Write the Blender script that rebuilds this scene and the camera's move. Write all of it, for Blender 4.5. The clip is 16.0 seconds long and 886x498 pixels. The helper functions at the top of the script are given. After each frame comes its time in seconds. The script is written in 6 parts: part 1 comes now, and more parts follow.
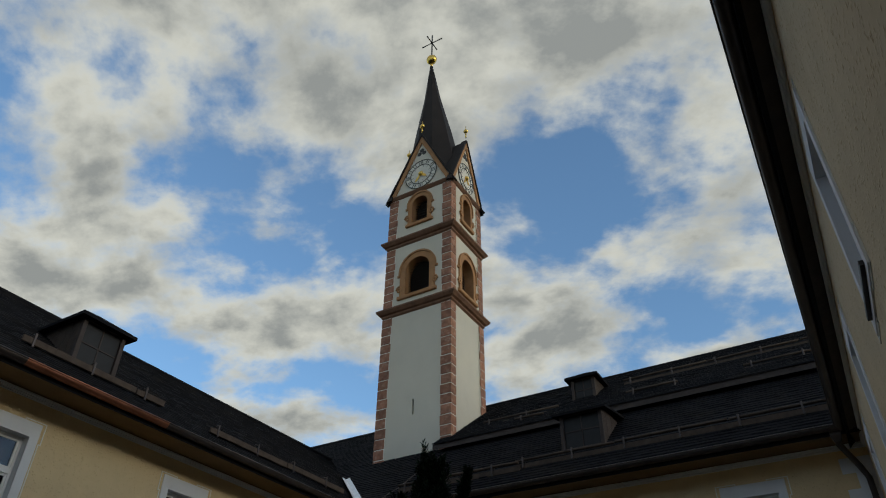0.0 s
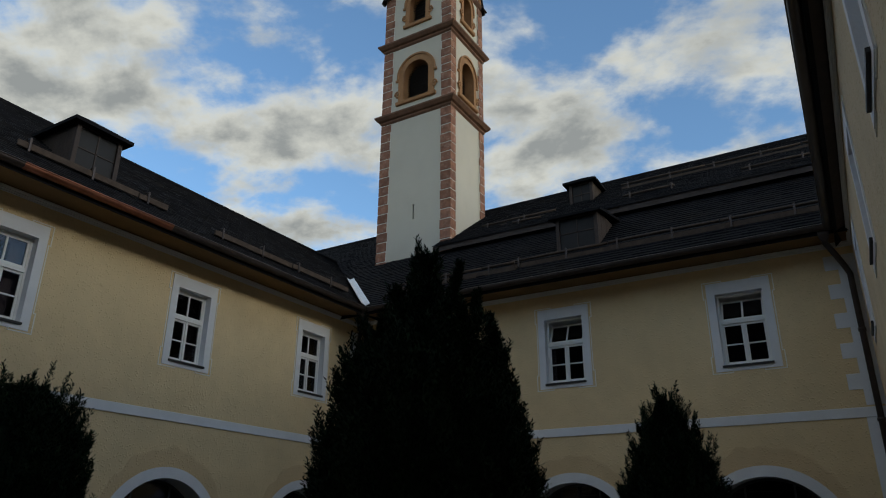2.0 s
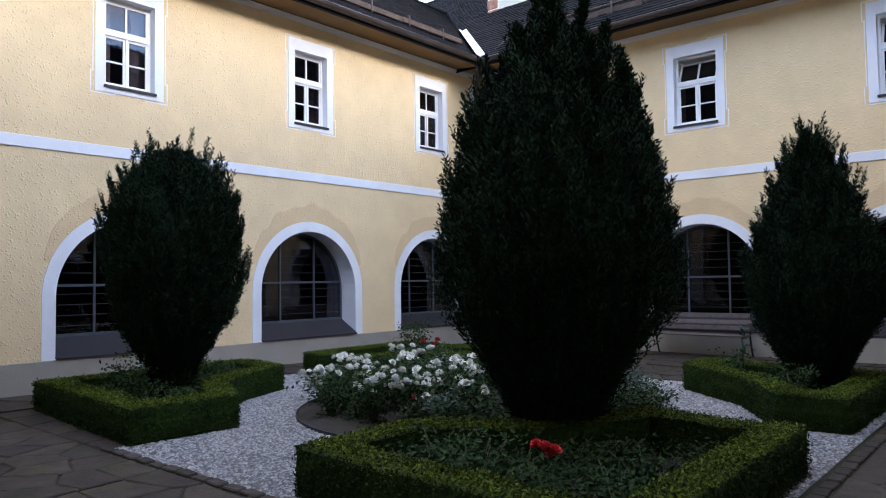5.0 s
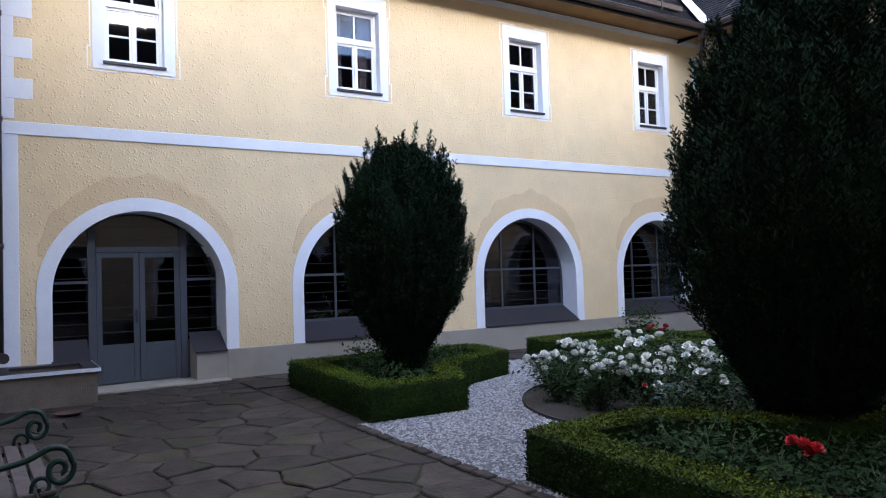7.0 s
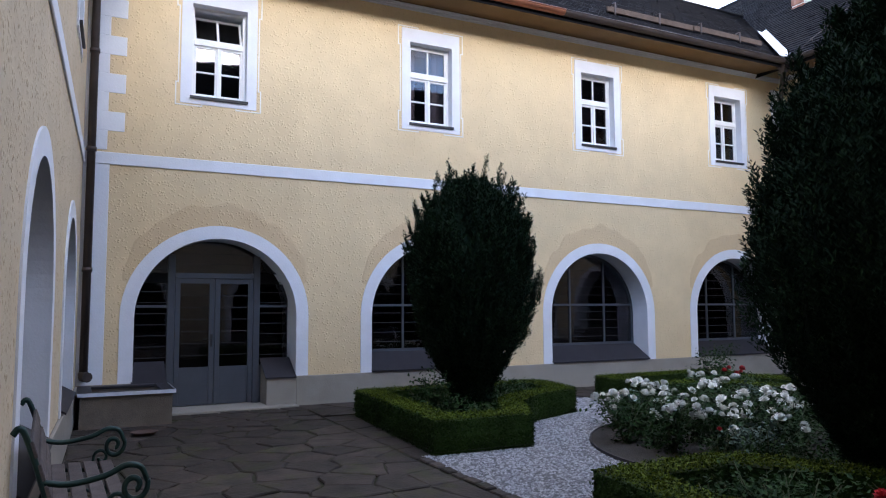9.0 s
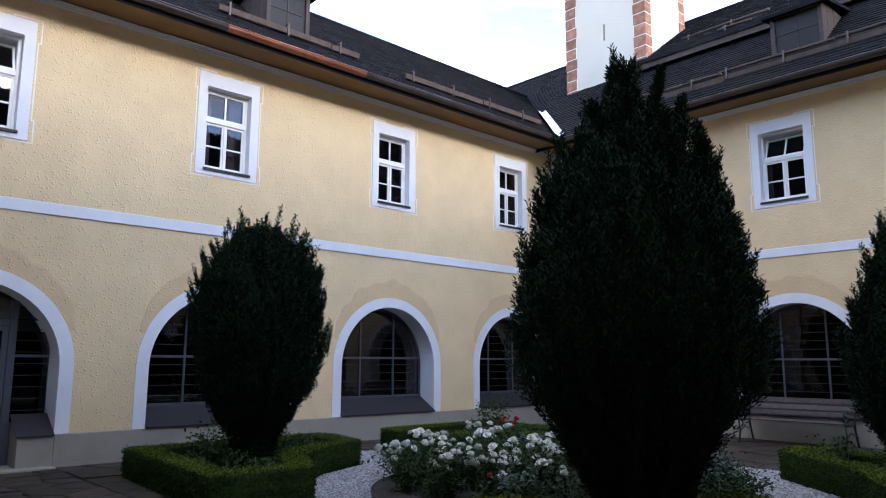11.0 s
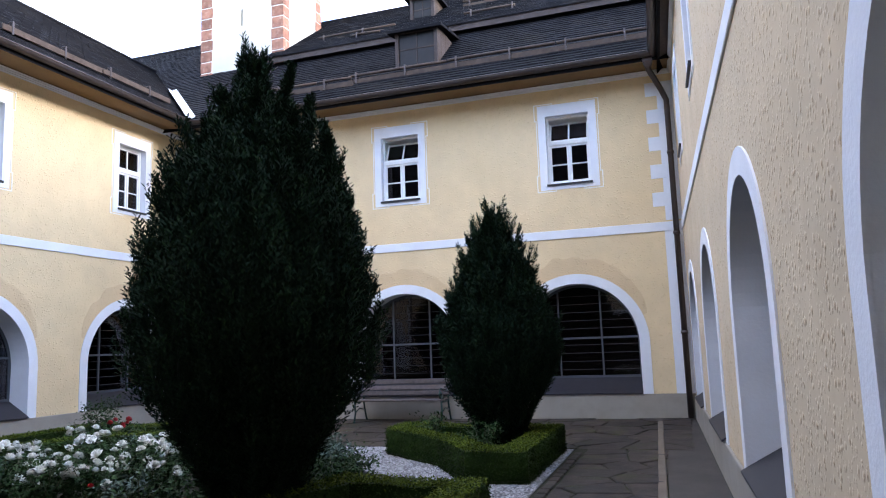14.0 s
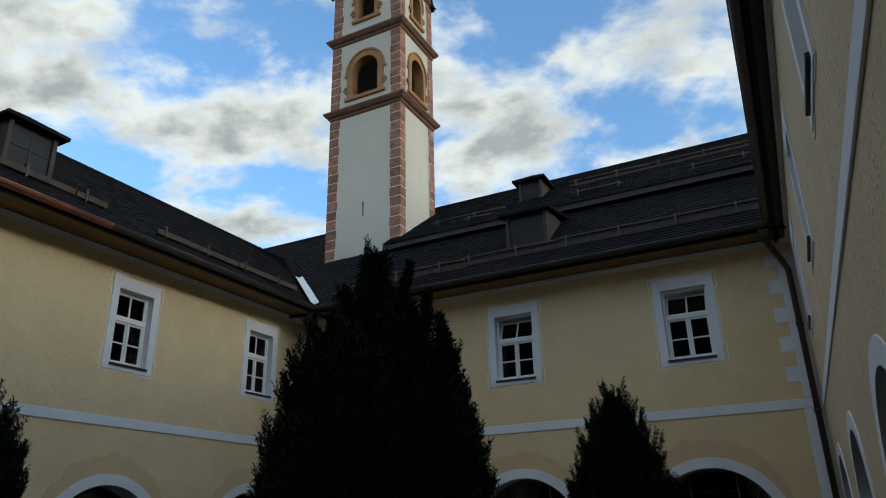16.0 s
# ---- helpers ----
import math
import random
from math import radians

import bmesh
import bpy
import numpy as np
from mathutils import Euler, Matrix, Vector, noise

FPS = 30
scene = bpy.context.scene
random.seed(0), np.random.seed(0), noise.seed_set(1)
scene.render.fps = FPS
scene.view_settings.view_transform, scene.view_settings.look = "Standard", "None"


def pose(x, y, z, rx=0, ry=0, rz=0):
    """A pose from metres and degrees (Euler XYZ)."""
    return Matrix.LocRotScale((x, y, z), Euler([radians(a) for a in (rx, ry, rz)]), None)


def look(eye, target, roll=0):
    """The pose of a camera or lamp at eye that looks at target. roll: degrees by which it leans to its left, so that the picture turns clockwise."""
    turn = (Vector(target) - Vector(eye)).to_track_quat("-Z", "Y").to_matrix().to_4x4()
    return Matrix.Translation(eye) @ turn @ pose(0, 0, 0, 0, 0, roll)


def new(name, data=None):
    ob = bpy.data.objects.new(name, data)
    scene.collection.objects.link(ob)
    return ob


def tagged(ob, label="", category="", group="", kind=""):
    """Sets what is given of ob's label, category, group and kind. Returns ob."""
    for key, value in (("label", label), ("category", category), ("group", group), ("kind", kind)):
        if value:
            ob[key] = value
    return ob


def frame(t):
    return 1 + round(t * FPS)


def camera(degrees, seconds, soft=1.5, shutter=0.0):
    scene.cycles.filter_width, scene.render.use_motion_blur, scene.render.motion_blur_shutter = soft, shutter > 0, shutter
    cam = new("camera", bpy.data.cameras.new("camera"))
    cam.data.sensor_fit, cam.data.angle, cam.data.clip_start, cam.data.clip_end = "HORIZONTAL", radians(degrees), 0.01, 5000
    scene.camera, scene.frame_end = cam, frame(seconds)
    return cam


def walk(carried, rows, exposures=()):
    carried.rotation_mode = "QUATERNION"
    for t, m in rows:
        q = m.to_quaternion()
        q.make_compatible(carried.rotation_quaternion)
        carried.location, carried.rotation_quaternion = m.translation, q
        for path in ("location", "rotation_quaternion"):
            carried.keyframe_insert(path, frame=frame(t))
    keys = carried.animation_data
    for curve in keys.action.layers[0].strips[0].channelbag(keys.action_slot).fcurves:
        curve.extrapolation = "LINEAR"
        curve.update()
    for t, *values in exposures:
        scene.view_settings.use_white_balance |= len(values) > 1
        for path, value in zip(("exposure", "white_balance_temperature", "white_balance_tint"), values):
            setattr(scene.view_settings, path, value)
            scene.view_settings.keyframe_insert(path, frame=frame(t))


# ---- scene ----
cam = camera(63.4, 16.0, soft=1.1)
EXPOSURE = [(0.0, -0.27, 6700, 1), (1.5, -0.17, 6800, 2), (2.0, -0.20, 6550, 2), (2.5, 0.05, 6750, 4), (3.0, 0.36, 7000, 7), (4.3, 1.80, 6500, 12), (5.5, 2.55, 5920, 16), (8.0, 2.42, 5840, 16),
            (10.5, 2.02, 5920, 16), (11.0, 2.08, 5920, 16), (11.7, 2.13, 5920, 16), (12.5, 2.55, 5920, 16), (13.5, 2.80, 5920, 16), (14.0, 2.75, 5920, 16), (14.5, 2.45, 5920, 16), (15.0, 1.80, 6250, 12), (15.5, 0.86, 6350, 4), (16.0, 0.26, 6250, 0)]
PATH = [
    (0, (11.414, -14.767, 1.7), (10.589, -13.397, 2.9), 0.6),
    (0.5, (11.461, -14.738, 1.682), (10.597, -13.316, 2.792), -0.0),
    (1, (11.491, -14.713, 1.657), (10.588, -13.237, 2.66), 0.1),
    (1.5, (11.487, -14.682, 1.636), (10.55, -13.139, 2.498), 0.8),
    (2, (11.452, -14.638, 1.618), (10.491, -13.048, 2.36), 0.4),
    (2.5, (11.413, -14.582, 1.599), (10.442, -12.936, 2.19), -0.7),
    (3, (11.377, -14.527, 1.58), (10.353, -12.864, 2.011), -1.2),
    (3.2, (11.364, -14.516, 1.578), (10.334, -12.844, 1.954), -0.8),
    (5.3, (11.28, -14.544, 1.551), (9.934, -13.066, 1.613), -0.8),
    (5.5, (11.273, -14.545, 1.551), (9.896, -13.095, 1.597), -0.8),
    (6, (11.259, -14.571, 1.537), (9.761, -13.247, 1.571), -0.9),
    (6.5, (11.226, -14.552, 1.528), (9.619, -13.363, 1.589), -1.3),
    (7, (11.173, -14.513, 1.523), (9.482, -13.448, 1.59), -1.8),
    (7.5, (11.14, -14.482, 1.525), (9.38, -13.534, 1.59), -1.2),
    (8, (11.123, -14.48, 1.526), (9.306, -13.649, 1.61), -1.0),
    (10.3, (11.298, -14.58, 1.488), (9.689, -13.434, 1.801), 0.2),
    (10.5, (11.313, -14.573, 1.487), (9.744, -13.375, 1.804), 0.0),
    (11, (11.351, -14.532, 1.485), (9.904, -13.186, 1.796), 0.2),
    (11.5, (11.394, -14.505, 1.479), (10.06, -13.043, 1.764), -0.4),
    (12, (11.394, -14.501, 1.477), (10.208, -12.91, 1.729), 0.1),
    (12.5, (11.372, -14.499, 1.481), (10.337, -12.802, 1.708), -0.0),
    (13, (11.368, -14.473, 1.472), (10.48, -12.691, 1.666), -1.0),
    (13.5, (11.379, -14.458, 1.484), (10.634, -12.611, 1.667), -1.5),
    (14, (11.396, -14.476, 1.514), (10.782, -12.591, 1.78), -2.0),
    (14.5, (11.427, -14.543, 1.527), (10.801, -12.689, 1.939), -2.8),
    (15, (11.437, -14.579, 1.571), (10.662, -12.817, 2.113), -2.2),
    (15.5, (11.435, -14.584, 1.621), (10.603, -12.88, 2.257), -1.3),
    (16, (11.435, -14.601, 1.675), (10.593, -12.94, 2.406), -1.4),
]
walk(cam, [(t, look(eye, target, roll)) for t, eye, target, roll in PATH], EXPOSURE)
# ---------- light ----------
world = bpy.data.worlds.new("sky")
scene.world = world
world.use_nodes = True


def make_sky(nt):
    nd, lk = nt.nodes, nt.links
    nd.clear()
    out = nd.new("ShaderNodeOutputWorld")
    bg = nd.new("ShaderNodeBackground")
    sky = nd.new("ShaderNodeTexSky")
    sky.sky_type, sky.sun_disc = "NISHITA", False
    sky.sun_elevation, sky.sun_rotation = radians(17), radians(95)
    sky.air_density, sky.dust_density, sky.ozone_density = 1.0, 0.6, 2.0
    co = nd.new("ShaderNodeTexCoord")
    sep = nd.new("ShaderNodeSeparateXYZ")
    lk.new(co.outputs["Generated"], sep.inputs[0])
    # clouds lie on a flat layer overhead
    zz = nd.new("ShaderNodeMath"); zz.operation = "MAXIMUM"; zz.inputs[1].default_value = 0.06
    lk.new(sep.outputs["Z"], zz.inputs[0])
    za = nd.new("ShaderNodeMath"); za.operation = "ADD"; za.inputs[1].default_value = 0.25
    lk.new(zz.outputs[0], za.inputs[0])
    dv = []
    for a in "XY":
        d = nd.new("ShaderNodeMath"); d.operation = "DIVIDE"
        lk.new(sep.outputs[a], d.inputs[0]); lk.new(za.outputs[0], d.inputs[1])
        dv.append(d)
    cb = nd.new("ShaderNodeCombineXYZ")
    lk.new(dv[0].outputs[0], cb.inputs[0]); lk.new(dv[1].outputs[0], cb.inputs[1])
    mp = nd.new("ShaderNodeMapping")
    mp.inputs["Location"].default_value = CLOUD_SHIFT
    mp.inputs["Rotation"].default_value = (0, 0, radians(-30))
    mp.inputs["Scale"].default_value = (1.0, 1.15, 1.0)
    lk.new(cb.outputs[0], mp.inputs[0])

    def noise_at(scale, detail, rough, warp=0.0):
        n = nd.new("ShaderNodeTexNoise")
        n.inputs["Scale"].default_value, n.inputs["Detail"].default_value = scale, detail
        n.inputs["Roughness"].default_value, n.inputs["Distortion"].default_value = rough, warp
        lk.new(mp.outputs[0], n.inputs["Vector"])
        return n

    def ramp(src, a, b):
        r = nd.new("ShaderNodeMapRange"); r.interpolation_type = "SMOOTHSTEP"
        r.inputs["From Min"].default_value, r.inputs["From Max"].default_value = a, b
        lk.new(src, r.inputs["Value"])
        return r

    big = noise_at(2.7, 11, 0.57, 0.1)
    cover = ramp(big.outputs["Fac"], 0.42, 0.56)
    core = ramp(big.outputs["Fac"], 0.47, 0.70)
    heap = noise_at(6.5, 8, 0.55, 0.2)
    puff = ramp(heap.outputs["Fac"], 0.62, 0.36)
    thick = nd.new("ShaderNodeMath"); thick.operation = "MULTIPLY_ADD"
    thick.inputs[1].default_value = 0.45
    lk.new(puff.outputs[0], thick.inputs[0]); lk.new(core.outputs[0], thick.inputs[2])
    thick.use_clamp = True
    grey = nd.new("ShaderNodeMix"); grey.data_type = "RGBA"
    grey.inputs["A"].default_value = (5.9, 5.7, 5.4, 1)
    grey.inputs["B"].default_value = (2.35, 2.4, 2.5, 1)
    lk.new(thick.outputs[0], grey.inputs["Factor"])
    mix = nd.new("ShaderNodeMix"); mix.data_type = "RGBA"
    lk.new(cover.outputs[0], mix.inputs["Factor"])
    gain = nd.new("ShaderNodeMix"); gain.data_type = "RGBA"; gain.blend_type = "MULTIPLY"
    gain.inputs["Factor"].default_value = 1.0
    gain.inputs["B"].default_value = (1.40, 1.58, 1.78, 1)
    lk.new(sky.outputs[0], gain.inputs["A"])
    lk.new(gain.outputs["Result"], mix.inputs["A"])
    lk.new(grey.outputs["Result"], mix.inputs["B"])
    lk.new(mix.outputs["Result"], bg.inputs["Color"])
    bg.inputs["Strength"].default_value = 0.15
    lk.new(bg.outputs[0], out.inputs[0])


CLOUD_SHIFT = (1.3, 2.2, 0.0)
make_sky(world.node_tree)
sun = new("sun", bpy.data.lights.new("sun", "SUN"))
sun.data.energy, sun.data.angle, sun.data.color = 0.7, radians(14), (1.0, 0.9, 0.76)
sun.matrix_world = look((30, 2.5, 9.5), (0, 0, 0))


# ---------- materials ----------
def material(name, base, rough=0.8, metal=0.0, vary=0.12, scale=3.0, fine=60.0, bump=0.15, stain=None, stain_scale=0.8,
             stain_amt=0.3, spec=0.4, island=0.0, each=0.0, dist=0.02, placed=False):
    m = bpy.data.materials.new(name)
    m.use_nodes = True
    nt = m.node_tree
    nd, lk = nt.nodes, nt.links
    p = nd["Principled BSDF"]
    p.inputs["Roughness"].default_value, p.inputs["Metallic"].default_value = rough, metal
    p.inputs["Specular IOR Level"].default_value = spec
    co = nd.new("ShaderNodeNewGeometry" if placed else "ShaderNodeTexCoord")
    where = co.outputs["Position" if placed else "Object"]

    def tex(s, d=6, r=0.6):
        n = nd.new("ShaderNodeTexNoise")
        n.inputs["Scale"].default_value, n.inputs["Detail"].default_value, n.inputs["Roughness"].default_value = s, d, r
        lk.new(where, n.inputs["Vector"])
        return n

    n1, n2 = tex(scale), tex(fine, 3, 0.5)
    lo, hi = [c * (1 - vary) for c in base], [min(1, c * (1 + vary)) for c in base]
    mx = nd.new("ShaderNodeMix"); mx.data_type = "RGBA"
    mr = nd.new("ShaderNodeMapRange")
    mr.inputs["From Min"].default_value, mr.inputs["From Max"].default_value = 0.3, 0.7
    lk.new(n1.outputs["Fac"], mr.inputs["Value"])
    mx.inputs["A"].default_value, mx.inputs["B"].default_value = (*lo, 1), (*hi, 1)
    lk.new(mr.outputs[0], mx.inputs["Factor"])
    col = mx.outputs["Result"]
    if stain:
        n3 = tex(stain_scale, 8, 0.65)
        r3 = nd.new("ShaderNodeMapRange")
        r3.inputs["From Min"].default_value, r3.inputs["From Max"].default_value = 0.52, 0.72
        r3.inputs["To Max"].default_value = stain_amt
        lk.new(n3.outputs["Fac"], r3.inputs["Value"])
        m3 = nd.new("ShaderNodeMix"); m3.data_type = "RGBA"
        lk.new(r3.outputs[0], m3.inputs["Factor"])
        lk.new(col, m3.inputs["A"])
        m3.inputs["B"].default_value = (*stain, 1)
        col = m3.outputs["Result"]
    for amount, src in ((island, "geo"), (each, "obj")):
        if amount:
            g = nd.new("ShaderNodeNewGeometry" if src == "geo" else "ShaderNodeObjectInfo")
            r = nd.new("ShaderNodeMapRange")
            r.inputs["To Min"].default_value, r.inputs["To Max"].default_value = 1 - amount, 1 + amount
            lk.new(g.outputs["Random Per Island" if src == "geo" else "Random"], r.inputs["Value"])
            h = nd.new("ShaderNodeHueSaturation")
            lk.new(r.outputs[0], h.inputs["Value"])
            lk.new(col, h.inputs["Color"])
            col = h.outputs["Color"]
    lk.new(col, p.inputs["Base Color"])
    if bump:
        b = nd.new("ShaderNodeBump")
        b.inputs["Strength"].default_value, b.inputs["Distance"].default_value = bump, dist
        ad = nd.new("ShaderNodeMath"); ad.operation = "ADD"
        lk.new(n1.outputs["Fac"], ad.inputs[0]); lk.new(n2.outputs["Fac"], ad.inputs[1])
        lk.new(ad.outputs[0], b.inputs["Height"])
        lk.new(b.outputs[0], p.inputs["Normal"])
    return m


def roughcast(name, base, stain, pits):
    """Coarse thrown plaster: raised grains on a finer ground."""
    m = material(name, base, 0.92, vary=0.07, scale=1.3, fine=9, bump=0, stain=stain, stain_scale=0.9, stain_amt=0.35, spec=0.2)
    nt = m.node_tree
    nd, lk = nt.nodes, nt.links
    co = nd.new("ShaderNodeTexCoord")
    v = nd.new("ShaderNodeTexVoronoi"); v.inputs["Scale"].default_value = 27
    n = nd.new("ShaderNodeTexNoise"); n.inputs["Scale"].default_value = 13; n.inputs["Detail"].default_value = 5
    wide = nd.new("ShaderNodeTexNoise"); wide.inputs["Scale"].default_value = 2.2
    for t in (v, n, wide):
        lk.new(co.outputs["Object"], t.inputs["Vector"])
    r = nd.new("ShaderNodeMapRange")
    r.inputs["From Min"].default_value, r.inputs["From Max"].default_value = 0.0, 0.55
    r.inputs["To Min"].default_value, r.inputs["To Max"].default_value = 1.0, 0.0
    lk.new(v.outputs["Distance"], r.inputs["Value"])
    mu = nd.new("ShaderNodeMath"); mu.operation = "MULTIPLY"
    g = nd.new("ShaderNodeMapRange")
    g.inputs["From Min"].default_value, g.inputs["From Max"].default_value = 0.45, 0.6
    lk.new(n.outputs["Fac"], g.inputs["Value"])
    lk.new(r.outputs[0], mu.inputs[0]); lk.new(g.outputs[0], mu.inputs[1])
    ad = nd.new("ShaderNodeMath"); ad.operation = "ADD"
    lk.new(mu.outputs[0], ad.inputs[0]); lk.new(wide.outputs["Fac"], ad.inputs[1])
    b = nd.new("ShaderNodeBump"); b.inputs["Strength"].default_value, b.inputs["Distance"].default_value = 0.65, 0.017
    lk.new(ad.outputs[0], b.inputs["Height"])
    p = nd["Principled BSDF"]
    src = p.inputs["Base Color"].links[0].from_socket
    pit = nd.new("ShaderNodeMix"); pit.data_type = "RGBA"; pit.blend_type = "MULTIPLY"
    pr = nd.new("ShaderNodeMapRange")
    pr.inputs["From Min"].default_value, pr.inputs["From Max"].default_value = 0.1, 0.75
    pr.inputs["To Min"].default_value, pr.inputs["To Max"].default_value = 0.0, pits
    lk.new(mu.outputs[0], pr.inputs["Value"]); lk.new(pr.outputs[0], pit.inputs["Factor"])
    pit.inputs["B"].default_value = (0.62, 0.5, 0.38, 1)
    lk.new(src, pit.inputs["A"]); lk.new(pit.outputs["Result"], p.inputs["Base Color"])
    lk.new(b.outputs[0], nd["Principled BSDF"].inputs["Normal"])
    return m


PLASTER = roughcast("yellow_roughcast", (0.735, 0.574, 0.342), (0.62, 0.46, 0.27), 0.12)
PATCH = roughcast("patched_roughcast", (0.655, 0.49, 0.285), (0.60, 0.43, 0.24), 0.16)
PALE = roughcast("pale_roughcast", (0.62, 0.50, 0.335), (0.46, 0.33, 0.20), 0.75)
WHITE = material("white_limewash", (0.74, 0.75, 0.78), 0.85, vary=0.05, scale=2, fine=40, bump=0.12, stain=(0.5, 0.5, 0.5), stain_amt=0.15)
PLINTH = material("plinth_render", (0.31, 0.28, 0.235), 0.9, vary=0.1, scale=3, fine=70, bump=0.25, stain=(0.2, 0.18, 0.15), stain_scale=1.5, stain_amt=0.5)
TOWERWALL = material("tower_plaster", (0.57, 0.53, 0.455), 0.9, vary=0.04, scale=0.7, fine=50, bump=0.1, stain=(0.46, 0.43, 0.37), stain_amt=0.3)
REDSTONE = material("red_stone", (0.27, 0.125, 0.08), 0.85, vary=0.3, scale=5, fine=40, bump=0.4, stain=(0.52, 0.37, 0.29), stain_scale=6, stain_amt=0.55, each=0.22, placed=True)
OCHRESTONE = material("ochre_stone", (0.34, 0.175, 0.08), 0.85, vary=0.15, scale=4, fine=40, bump=0.3)
MORTAR = material("mortar", (0.75, 0.72, 0.66), 0.9, vary=0.05)
SLATE = material("roof_shingle", (0.0092, 0.0092, 0.0112), 0.75, vary=0.3, scale=1.2, fine=30, bump=0.3, stain=(0.022, 0.019, 0.016), stain_scale=1.1, stain_amt=0.6, island=0.2, spec=0.06)
SPIRE = material("spire_copper_brown", (0.018, 0.014, 0.013), 0.65, vary=0.2, scale=1.5, fine=20, bump=0.15, spec=0.15)
GUTTER = material("brown_gutter_metal", (0.075, 0.06, 0.056), 0.42, metal=0.6, vary=0.25, scale=2, fine=30, bump=0.05)
COPPER = material("new_copper", (0.30, 0.12, 0.07), 0.4, metal=0.7, vary=0.3, scale=3, fine=30, bump=0.05)
FLASHING = material("bright_zinc", (0.72, 0.75, 0.80), 0.45, metal=0.25, vary=0.1, scale=6, bump=0.05)
IRON = material("dark_green_cast_iron", (0.012, 0.035, 0.03), 0.4, metal=0.3, vary=0.2, scale=10, bump=0.08)
STEEL = material("grey_painted_steel", (0.062, 0.068, 0.080), 0.5, vary=0.08, scale=5, bump=0.04)
DARKSHEET = material("dark_sheet_metal", (0.020, 0.018, 0.022), 0.6, metal=0.0, vary=0.15, scale=4, bump=0.06)
WOODGREY = material("weathered_wood", (0.058, 0.040, 0.030), 0.85, vary=0.3, scale=6, fine=90, bump=0.4, island=0.15)
BENCHWOOD = material("grey_bench_wood", (0.085, 0.068, 0.064), 0.75, vary=0.3, scale=9, fine=80, bump=0.3, each=0.2, placed=True)
SASH = material("white_sash_paint", (0.78, 0.78, 0.77), 0.5, vary=0.04, scale=6, bump=0.05)
DARKPAINT = material("dark_sill", (0.02, 0.019, 0.02), 0.5, vary=0.1, bump=0.05)
SOFFIT = material("ochre_soffit", (0.19, 0.115, 0.05), 0.9, vary=0.12, scale=1.5, fine=40, bump=0.2)
BROWNWOOD = material("brown_dormer_wood", (0.045, 0.031, 0.027), 0.7, vary=0.25, scale=6, fine=60, bump=0.25)
GOLD = material("gilding", (0.75, 0.5, 0.12), 0.3, metal=1.0, vary=0.1, bump=0.03)
BLACK = material("black_iron", (0.02, 0.02, 0.02), 0.55, vary=0.1, bump=0.05)
DIAL = material("dial_paint", (0.62, 0.60, 0.55), 0.8, vary=0.06, scale=3, bump=0.05)
# near-black base: the dimness of the rooms behind the glass is painted in
INSIDE = material("dimmed_interior", (0.035, 0.033, 0.031), 0.9, vary=0.05, bump=0.05)
FLAG = material("flagstone", (0.036, 0.027, 0.022), 0.72, vary=0.6, scale=4.2, fine=34, bump=0.5, stain=(0.034, 0.038, 0.008), stain_scale=2.2, stain_amt=1.0, each=0.34, spec=0.3, placed=True)
JOINT = material("mossy_joint", (0.020, 0.022, 0.006), 0.95, vary=0.4, scale=4, fine=60, bump=0.5, stain=(0.024, 0.020, 0.014), stain_scale=2, stain_amt=0.7)
SOIL = material("soil", (0.03, 0.025, 0.02), 0.95, vary=0.3, scale=6, fine=50, bump=0.7)
GRAVELBED = material("gravel_base", (0.14, 0.137, 0.138), 0.9, vary=0.35, scale=40, fine=120, bump=0.8)
PEBBLE = material("pale_pebble", (0.33, 0.326, 0.335), 0.8, vary=0.15, scale=9, fine=60, bump=0.1, island=0.45)
TROUGH = material("old_concrete", (0.15, 0.12, 0.09), 0.9, vary=0.2, scale=3, fine=60, bump=0.4, stain=(0.08, 0.07, 0.06), stain_scale=2.5, stain_amt=0.7)
CURTAIN = material("net_curtain", (0.7, 0.7, 0.7), 0.9, vary=0.06, bump=0.1)
TERRACOTTA = material("terracotta", (0.08, 0.048, 0.036), 0.85, vary=0.15, bump=0.2)
CREAM = material("cream_box", (0.75, 0.71, 0.6), 0.7, vary=0.05, bump=0.05)
BARK = material("yew_bark", (0.10, 0.06, 0.045), 0.95, vary=0.3, scale=8, fine=50, bump=0.7)
YEW = material("yew_needles", (0.008, 0.018, 0.009), 0.85, vary=0.3, scale=2.5, bump=0, island=0.35, spec=0.08)
YEWTIP = material("yew_tips", (0.014, 0.031, 0.012), 0.8, vary=0.3, scale=2.5, bump=0, island=0.3, spec=0.08)
# new growth, with the light on the hedge tops put into its paler colour
BOXTIP = material("box_lit_new_growth", (0.082, 0.112, 0.010), 0.7, vary=0.25, scale=2.5, bump=0, island=0.35, spec=0.12)
CORNICE = material("brown_stone", (0.15, 0.075, 0.045), 0.85, vary=0.25, scale=5, fine=40, bump=0.3)
# dark matt colour stands in for unreflecting glass over an unlit attic
DARKPANE = material("unlit_dark_pane", (0.011, 0.010, 0.011), 0.45, vary=0.3, scale=6, bump=0.05, spec=0.25)
CONCRETE = material("worn_concrete", (0.055, 0.047, 0.041), 0.85, vary=0.25, scale=2, fine=50, bump=0.4, stain=(0.05, 0.045, 0.038), stain_scale=1.6, stain_amt=0.8)
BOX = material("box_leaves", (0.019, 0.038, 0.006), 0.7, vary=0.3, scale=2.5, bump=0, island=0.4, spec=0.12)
ROSELEAF = material("rose_leaves", (0.020, 0.045, 0.012), 0.65, vary=0.3, scale=5, bump=0, island=0.45, spec=0.12)
